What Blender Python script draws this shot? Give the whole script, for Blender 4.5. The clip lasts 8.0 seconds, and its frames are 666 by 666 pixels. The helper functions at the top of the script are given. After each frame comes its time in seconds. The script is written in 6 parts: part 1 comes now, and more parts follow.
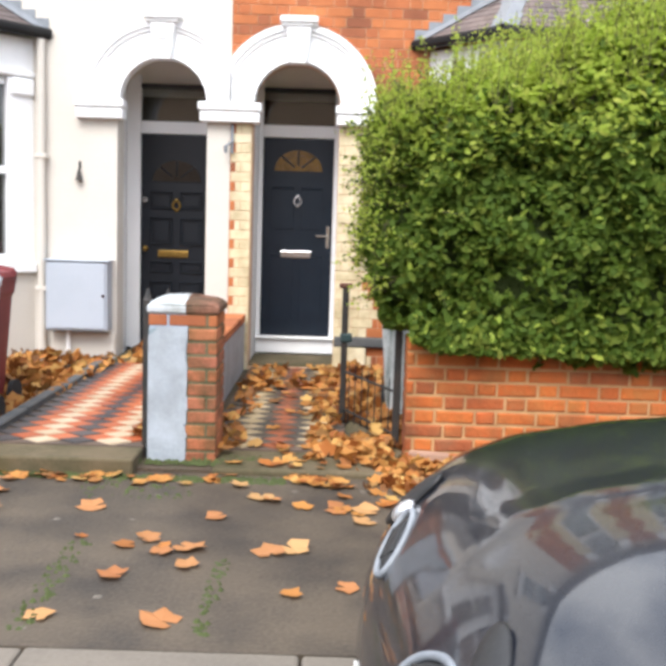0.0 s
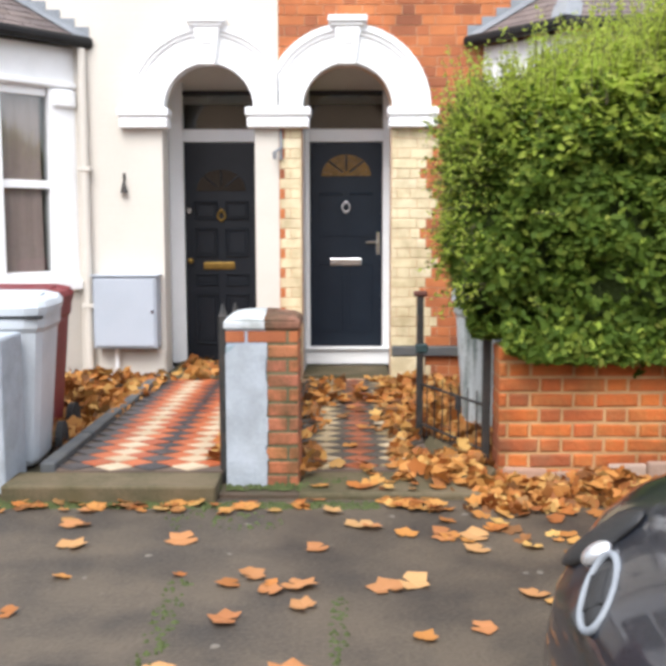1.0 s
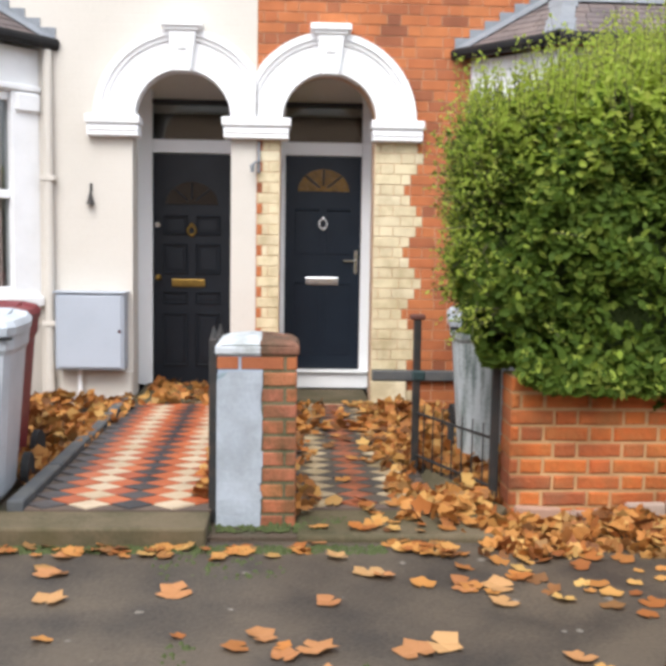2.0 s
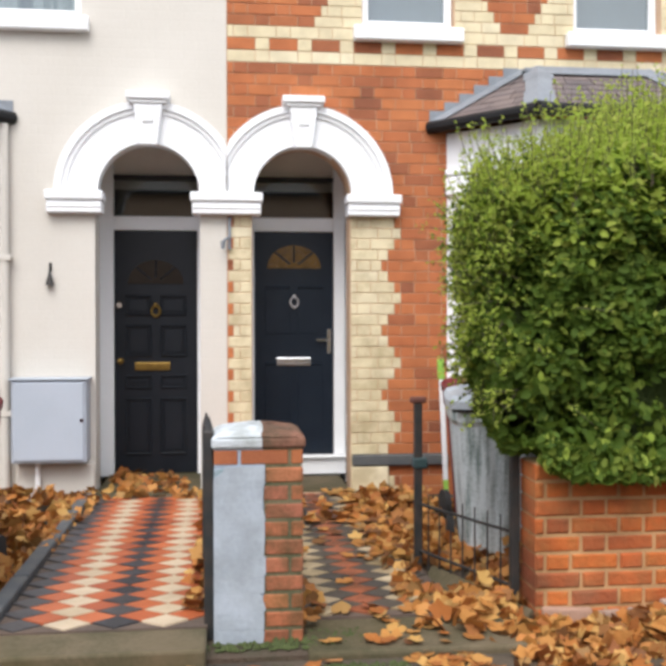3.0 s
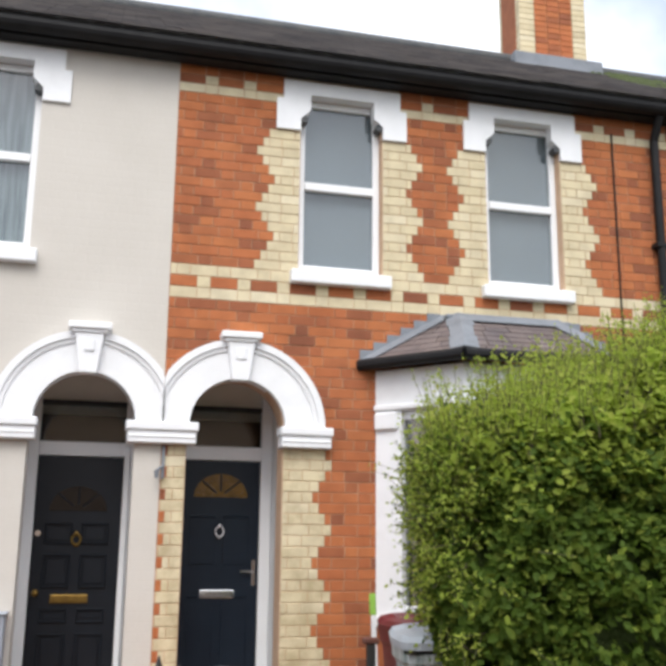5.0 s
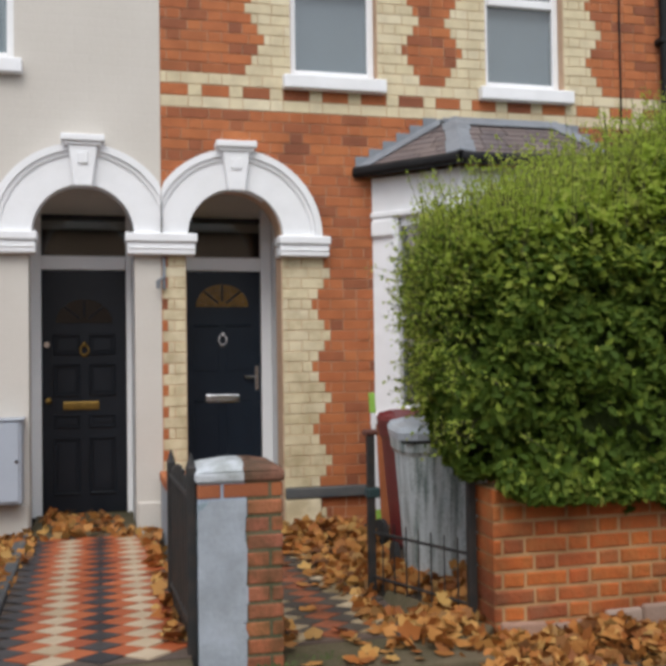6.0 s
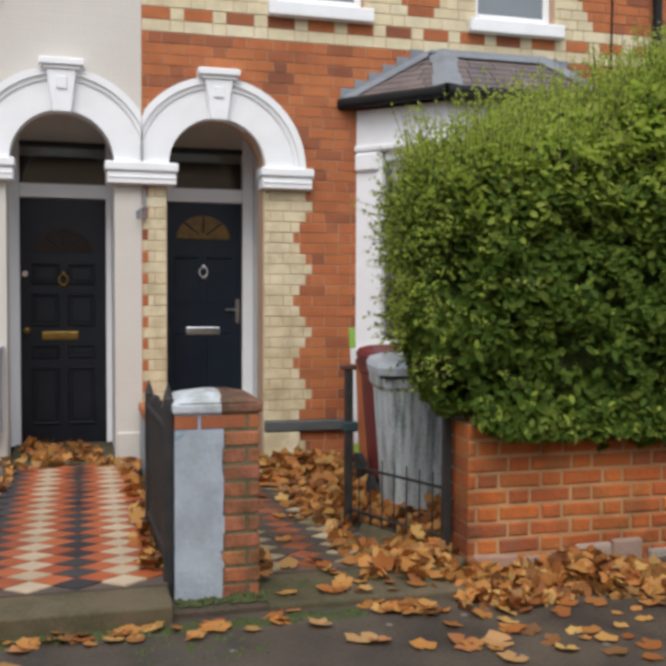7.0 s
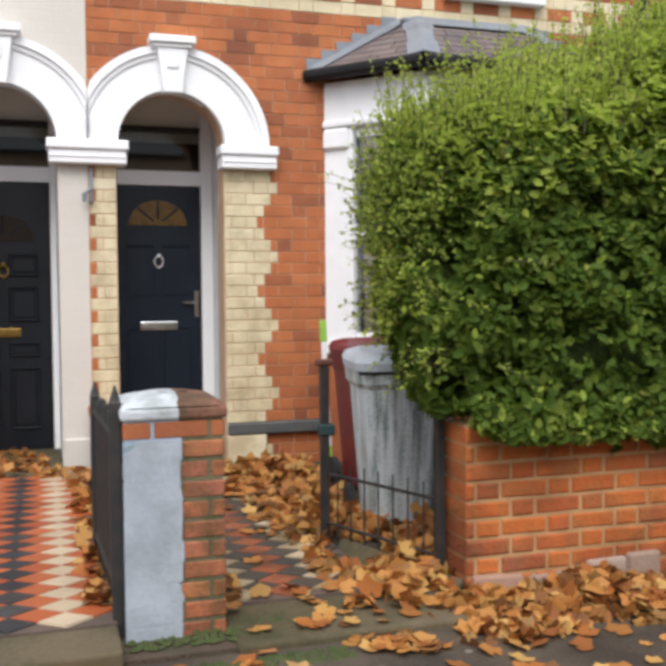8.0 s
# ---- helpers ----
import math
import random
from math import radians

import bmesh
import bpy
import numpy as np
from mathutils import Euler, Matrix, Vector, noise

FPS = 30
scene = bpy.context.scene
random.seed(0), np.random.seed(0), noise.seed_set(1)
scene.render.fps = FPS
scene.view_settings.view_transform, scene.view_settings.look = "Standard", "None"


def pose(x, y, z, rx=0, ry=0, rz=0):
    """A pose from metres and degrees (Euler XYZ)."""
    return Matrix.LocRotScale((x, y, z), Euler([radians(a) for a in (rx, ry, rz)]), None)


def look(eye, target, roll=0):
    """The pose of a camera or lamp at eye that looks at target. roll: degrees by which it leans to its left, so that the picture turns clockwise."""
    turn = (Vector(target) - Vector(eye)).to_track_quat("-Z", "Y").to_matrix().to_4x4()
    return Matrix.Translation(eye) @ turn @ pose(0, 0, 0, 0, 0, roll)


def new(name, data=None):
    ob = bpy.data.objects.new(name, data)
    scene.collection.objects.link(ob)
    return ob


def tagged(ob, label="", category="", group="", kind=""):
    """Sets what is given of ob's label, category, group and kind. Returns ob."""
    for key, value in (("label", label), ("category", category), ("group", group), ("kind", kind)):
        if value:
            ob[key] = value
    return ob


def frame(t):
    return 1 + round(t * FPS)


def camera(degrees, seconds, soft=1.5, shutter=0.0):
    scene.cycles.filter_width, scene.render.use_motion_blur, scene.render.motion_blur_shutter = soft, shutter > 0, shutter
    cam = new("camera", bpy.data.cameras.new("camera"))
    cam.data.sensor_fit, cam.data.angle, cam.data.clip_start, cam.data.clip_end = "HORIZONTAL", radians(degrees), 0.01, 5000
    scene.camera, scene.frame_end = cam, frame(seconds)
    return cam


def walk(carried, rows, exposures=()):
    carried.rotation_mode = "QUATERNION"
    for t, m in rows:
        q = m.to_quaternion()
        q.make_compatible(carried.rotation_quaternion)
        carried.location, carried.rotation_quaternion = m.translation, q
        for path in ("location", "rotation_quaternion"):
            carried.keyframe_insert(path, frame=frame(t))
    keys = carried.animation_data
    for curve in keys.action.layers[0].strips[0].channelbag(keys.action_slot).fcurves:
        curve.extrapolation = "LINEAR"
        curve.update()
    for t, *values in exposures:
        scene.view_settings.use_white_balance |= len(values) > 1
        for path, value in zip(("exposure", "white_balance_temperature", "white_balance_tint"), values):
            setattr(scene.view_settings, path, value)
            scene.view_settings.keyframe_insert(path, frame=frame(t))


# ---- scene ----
# ---- camera ----
cam = camera(39.4, 8.0, soft=4.1, shutter=0.2)
PATH = [
    (0, (0.964, -8.607, 1.398), (0.97, -6.621, 1.164), 1.8),
    (0.3, (0.884, -8.514, 1.388), (0.859, -6.53, 1.133), 2.5),
    (0.5, (0.781, -8.437, 1.404), (0.784, -6.449, 1.185), 1.3),
    (0.7, (0.7, -8.362, 1.39), (0.732, -6.37, 1.211), -0.8),
    (1, (0.566, -8.299, 1.399), (0.544, -6.312, 1.176), -0.1),
    (1.2, (0.515, -8.198, 1.386), (0.455, -6.212, 1.151), 0.6),
    (1.5, (0.426, -8.092, 1.385), (0.366, -6.1, 1.222), -0.6),
    (1.8, (0.35, -7.984, 1.388), (0.365, -5.991, 1.217), 0.4),
    (2, (0.283, -7.891, 1.398), (0.379, -5.902, 1.213), 0.9),
    (2.2, (0.171, -7.831, 1.424), (0.333, -5.842, 1.284), -1.2),
    (3.3, (-0.068, -7.379, 1.405), (0.198, -5.396, 1.403), 1.0),
    (3.5, (-0.155, -7.373, 1.444), (0.132, -5.394, 1.478), 2.0),
    (3.7, (-0.273, -7.326, 1.464), (0.121, -5.37, 1.605), 0.5),
    (4, (-0.443, -7.352, 1.502), (0.095, -5.456, 1.84), -1.8),
    (4.2, (-0.465, -7.392, 1.51), (0.056, -5.516, 1.968), -0.9),
    (5.3, (-0.481, -7.599, 1.498), (-0.015, -5.698, 1.908), 0.6),
    (5.5, (-0.497, -7.614, 1.481), (-0.037, -5.692, 1.79), 0.1),
    (5.7, (-0.493, -7.593, 1.457), (-0.033, -5.658, 1.665), -0.5),
    (6, (-0.476, -7.624, 1.425), (0.008, -5.684, 1.479), -0.8),
    (6.5, (-0.463, -7.615, 1.416), (0.035, -5.679, 1.35), 0.3),
    (7, (-0.456, -7.608, 1.415), (0.063, -5.678, 1.331), 0.3),
    (7.3, (-0.448, -7.496, 1.387), (0.037, -5.559, 1.265), -0.5),
    (7.5, (-0.438, -7.407, 1.382), (0.026, -5.468, 1.225), -0.9),
    (7.7, (-0.403, -7.187, 1.37), (0.093, -5.251, 1.283), -1.2),
    (8, (-0.349, -6.971, 1.36), (0.251, -5.065, 1.268), -0.4),
]
EXPOSURES = [(0.0, 1.76), (2.0, 1.48), (3.4, 1.27), (4.2, 1.32), (5.3, 0.86), (6.0, 0.63), (6.6, 0.65), (7.1, 0.74), (7.5, 0.92), (8.0, 1.1)]
walk(cam, [(t, look(eye, target, roll)) for t, eye, target, roll in PATH], EXPOSURES)

# ---- world and light ----
world = bpy.data.worlds.new("overcast_sky")
scene.world = world
world.use_nodes = True
wn, wl = world.node_tree.nodes, world.node_tree.links
sky = wn.new("ShaderNodeTexSky")
sky.sky_type, sky.sun_disc = "NISHITA", False
sky.sun_elevation, sky.sun_rotation = radians(52), radians(195)
sky.air_density, sky.dust_density, sky.ozone_density = 1.0, 3.0, 1.0
coord = wn.new("ShaderNodeTexCoord")
cloud = wn.new("ShaderNodeTexNoise")
cloud.inputs["Scale"].default_value, cloud.inputs["Detail"].default_value = 2.2, 6
ramp = wn.new("ShaderNodeValToRGB")
ramp.color_ramp.elements[0].position, ramp.color_ramp.elements[1].position = 0.37, 0.62
blend = wn.new("ShaderNodeMix")
blend.data_type = "RGBA"
wl.new(coord.outputs["Generated"], cloud.inputs["Vector"])
wl.new(cloud.outputs["Fac"], ramp.inputs["Fac"])
wl.new(ramp.outputs["Color"], blend.inputs["Factor"])
up = wn.new("ShaderNodeSeparateXYZ")
rise = wn.new("ShaderNodeMapRange")
rise.inputs["To Min"].default_value, rise.inputs["To Max"].default_value = 0.72, 1.28
shade = wn.new("ShaderNodeVectorMath")
shade.operation = "SCALE"
shade.inputs[0].default_value = (7.3, 7.5, 7.9)
wl.new(coord.outputs["Generated"], up.inputs[0])
wl.new(up.outputs["Z"], rise.inputs["Value"])
wl.new(rise.outputs["Result"], shade.inputs["Scale"])
wl.new(shade.outputs["Vector"], blend.inputs["B"])
wl.new(sky.outputs["Color"], blend.inputs["A"])
wl.new(blend.outputs["Result"], wn["Background"].inputs["Color"])
wn["Background"].inputs["Strength"].default_value = 0.12
sun = new("sun", bpy.data.lights.new("sun", "SUN"))
sun.data.energy, sun.data.angle, sun.data.color = 1.0, radians(35), (1.0, 0.985, 0.965)
sun.matrix_world = look((-1.8, -6.7, 9), (0, 0, 0))


# ---- materials ----
def surf(name, col, col2=None, rough=0.7, metal=0.0, s1=2.5, s2=45.0, bump=0.3, dist=0.004, rnd="", cols=(), coat=0.0, spec=0.5, mix=0.6, grain=(1, 1, 1), gloss=0.03):
    """A painted, stone, wood or metal surface: two scales of colour variation, fine relief, and pieces that differ."""
    m = bpy.data.materials.new(name)
    m.use_nodes = True
    n, l = m.node_tree.nodes, m.node_tree.links
    bsdf = n["Principled BSDF"]
    geo = n.new("ShaderNodeNewGeometry")
    big, fine = n.new("ShaderNodeTexNoise"), n.new("ShaderNodeTexNoise")
    big.inputs["Scale"].default_value, big.inputs["Detail"].default_value = s1, 5
    fine.inputs["Scale"].default_value, fine.inputs["Detail"].default_value = s2, 4
    for t in (big, fine):
        l.new(geo.outputs["Position"], t.inputs["Vector"])
    base = n.new("ShaderNodeMix")
    base.data_type = "RGBA"
    base.inputs["A"].default_value, base.inputs["B"].default_value = (*col, 1), (*(col2 or [c * 0.75 for c in col]), 1)
    if cols:
        pick = n.new("ShaderNodeValToRGB")
        pick.color_ramp.interpolation = "LINEAR"
        el = pick.color_ramp.elements
        while len(el) < len(cols):
            el.new(0.5)
        for k, c in enumerate(cols):
            el[k].position, el[k].color = k / max(1, len(cols) - 1), (*c, 1)
        if rnd == "object":
            info = n.new("ShaderNodeObjectInfo")
            l.new(info.outputs["Random"], pick.inputs["Fac"])
        else:
            l.new(geo.outputs["Random Per Island"], pick.inputs["Fac"])
        l.new(pick.outputs["Color"], base.inputs["A"])
        shade = n.new("ShaderNodeMix")
        shade.data_type, shade.blend_type = "RGBA", "MULTIPLY"
        shade.inputs["Factor"].default_value = 1.0
        shade.inputs["B"].default_value = (*(col2 or (0.7, 0.68, 0.66)), 1)
        l.new(pick.outputs["Color"], shade.inputs["A"])
        l.new(shade.outputs["Result"], base.inputs["B"])
    stretch = n.new("ShaderNodeMapRange")
    stretch.inputs["From Min"].default_value, stretch.inputs["From Max"].default_value = 0.4, 0.68
    stretch.inputs["To Max"].default_value = mix
    add = n.new("ShaderNodeMath")
    add.operation = "MULTIPLY_ADD"
    add.inputs[1].default_value = 0.35
    l.new(fine.outputs["Fac"], add.inputs[0])
    l.new(big.outputs["Fac"], add.inputs[2])
    sub = n.new("ShaderNodeMath")
    sub.operation = "SUBTRACT"
    sub.inputs[1].default_value = 0.17
    l.new(add.outputs["Value"], sub.inputs[0])
    l.new(sub.outputs["Value"], stretch.inputs["Value"])
    l.new(stretch.outputs["Result"], base.inputs["Factor"])
    l.new(base.outputs["Result"], bsdf.inputs["Base Color"])
    rr = n.new("ShaderNodeMapRange")
    rr.inputs["To Min"].default_value, rr.inputs["To Max"].default_value = max(0.02, rough - 0.12), min(1, rough + 0.12)
    l.new(fine.outputs["Fac"], rr.inputs["Value"])
    l.new(rr.outputs["Result"], bsdf.inputs["Roughness"])
    if bump:
        bp = n.new("ShaderNodeBump")
        bp.inputs["Strength"].default_value, bp.inputs["Distance"].default_value = bump, dist
        l.new(fine.outputs["Fac"], bp.inputs["Height"])
        l.new(bp.outputs["Normal"], bsdf.inputs["Normal"])
    bsdf.inputs["Metallic"].default_value = metal
    bsdf.inputs["Specular IOR Level"].default_value = spec
    bsdf.inputs["Coat Weight"].default_value = coat
    bsdf.inputs["Coat Roughness"].default_value = gloss
    if grain != (1, 1, 1):
        mp = n.new("ShaderNodeMapping")
        mp.inputs["Scale"].default_value = grain
        l.new(geo.outputs["Position"], mp.inputs["Vector"])
        l.new(mp.outputs["Vector"], big.inputs["Vector"])
    return m


def glass(name, tint=(0.9, 0.93, 0.93), see=0.8):
    m = bpy.data.materials.new(name)
    m.use_nodes = True
    n, l = m.node_tree.nodes, m.node_tree.links
    n.remove(n["Principled BSDF"])
    clear, gloss, edge, power, fres, mx = (n.new("ShaderNode" + k) for k in ("BsdfTransparent", "BsdfGlossy", "LayerWeight", "Math", "Math", "MixShader"))
    clear.inputs["Color"].default_value = (*[c * see for c in tint], 1)
    gloss.inputs["Roughness"].default_value = 0.02
    edge.inputs["Blend"].default_value = 0.5
    power.operation, power.inputs[1].default_value = "POWER", 5.0
    fres.operation, fres.inputs[1].default_value, fres.inputs[2].default_value = "MULTIPLY_ADD", 0.9, 0.085
    l.new(edge.outputs["Facing"], power.inputs[0])
    l.new(power.outputs["Value"], fres.inputs[0])
    l.new(fres.outputs["Value"], mx.inputs["Fac"])
    l.new(clear.outputs["BSDF"], mx.inputs[1])
    l.new(gloss.outputs["BSDF"], mx.inputs[2])
    l.new(mx.outputs["Shader"], n["Material Output"].inputs["Surface"])
    return m


def leafy(name, cols, rough=0.45, trans=0.25, rnd="island"):
    m = surf(name, cols[0], (0.75, 0.72, 0.6), rough, spec=0.28, s1=3, s2=90, bump=0.15, dist=0.002, rnd=rnd, cols=cols, mix=0.5)
    m.node_tree.nodes["Principled BSDF"].inputs["Transmission Weight"].default_value = 0.0
    n, l = m.node_tree.nodes, m.node_tree.links
    tr, mx = n.new("ShaderNodeBsdfTranslucent"), n.new("ShaderNodeMixShader")
    src = n["Principled BSDF"].inputs["Base Color"].links[0].from_socket
    l.new(src, tr.inputs["Color"])
    mx.inputs["Fac"].default_value = trans
    l.new(n["Principled BSDF"].outputs["BSDF"], mx.inputs[1])
    l.new(tr.outputs["BSDF"], mx.inputs[2])
    l.new(mx.outputs["Shader"], n["Material Output"].inputs["Surface"])
    return m


def part_painted(name, split_x, cols=((0.34, 0.10, 0.05), (0.46, 0.14, 0.06), (0.38, 0.12, 0.07), (0.50, 0.17, 0.07)), paint=(0.30, 0.35, 0.42)):
    """Red brick with grey masonry paint on the side below split_x; the paint's edge wanders."""
    m = surf(name, cols[0], (0.40, 0.56, 0.46), 0.85, s1=8, s2=55, bump=0.8, dist=0.007, rnd="object", cols=cols, mix=0.85)
    n, l = m.node_tree.nodes, m.node_tree.links
    bsdf = n["Principled BSDF"]
    src = bsdf.inputs["Base Color"].links[0].from_socket
    geo, xyz, wob, add, less, mx = (n.new("ShaderNode" + k) for k in ("NewGeometry", "SeparateXYZ", "TexNoise", "Math", "Math", "Mix"))
    wob.inputs["Scale"].default_value = 14
    add.operation, add.inputs[1].default_value = "MULTIPLY_ADD", 0.035
    less.operation, less.inputs[1].default_value = "LESS_THAN", split_x + 0.0175
    mx.data_type = "RGBA"
    mx.inputs["B"].default_value = (*paint, 1)
    l.new(geo.outputs["Position"], xyz.inputs[0])
    l.new(geo.outputs["Position"], wob.inputs["Vector"])
    l.new(wob.outputs["Fac"], add.inputs[0])
    l.new(xyz.outputs["X"], add.inputs[2])
    l.new(add.outputs["Value"], less.inputs[0])
    l.new(less.outputs["Value"], mx.inputs["Factor"])
    l.new(src, mx.inputs["A"])
    l.new(mx.outputs["Result"], bsdf.inputs["Base Color"])
    return m


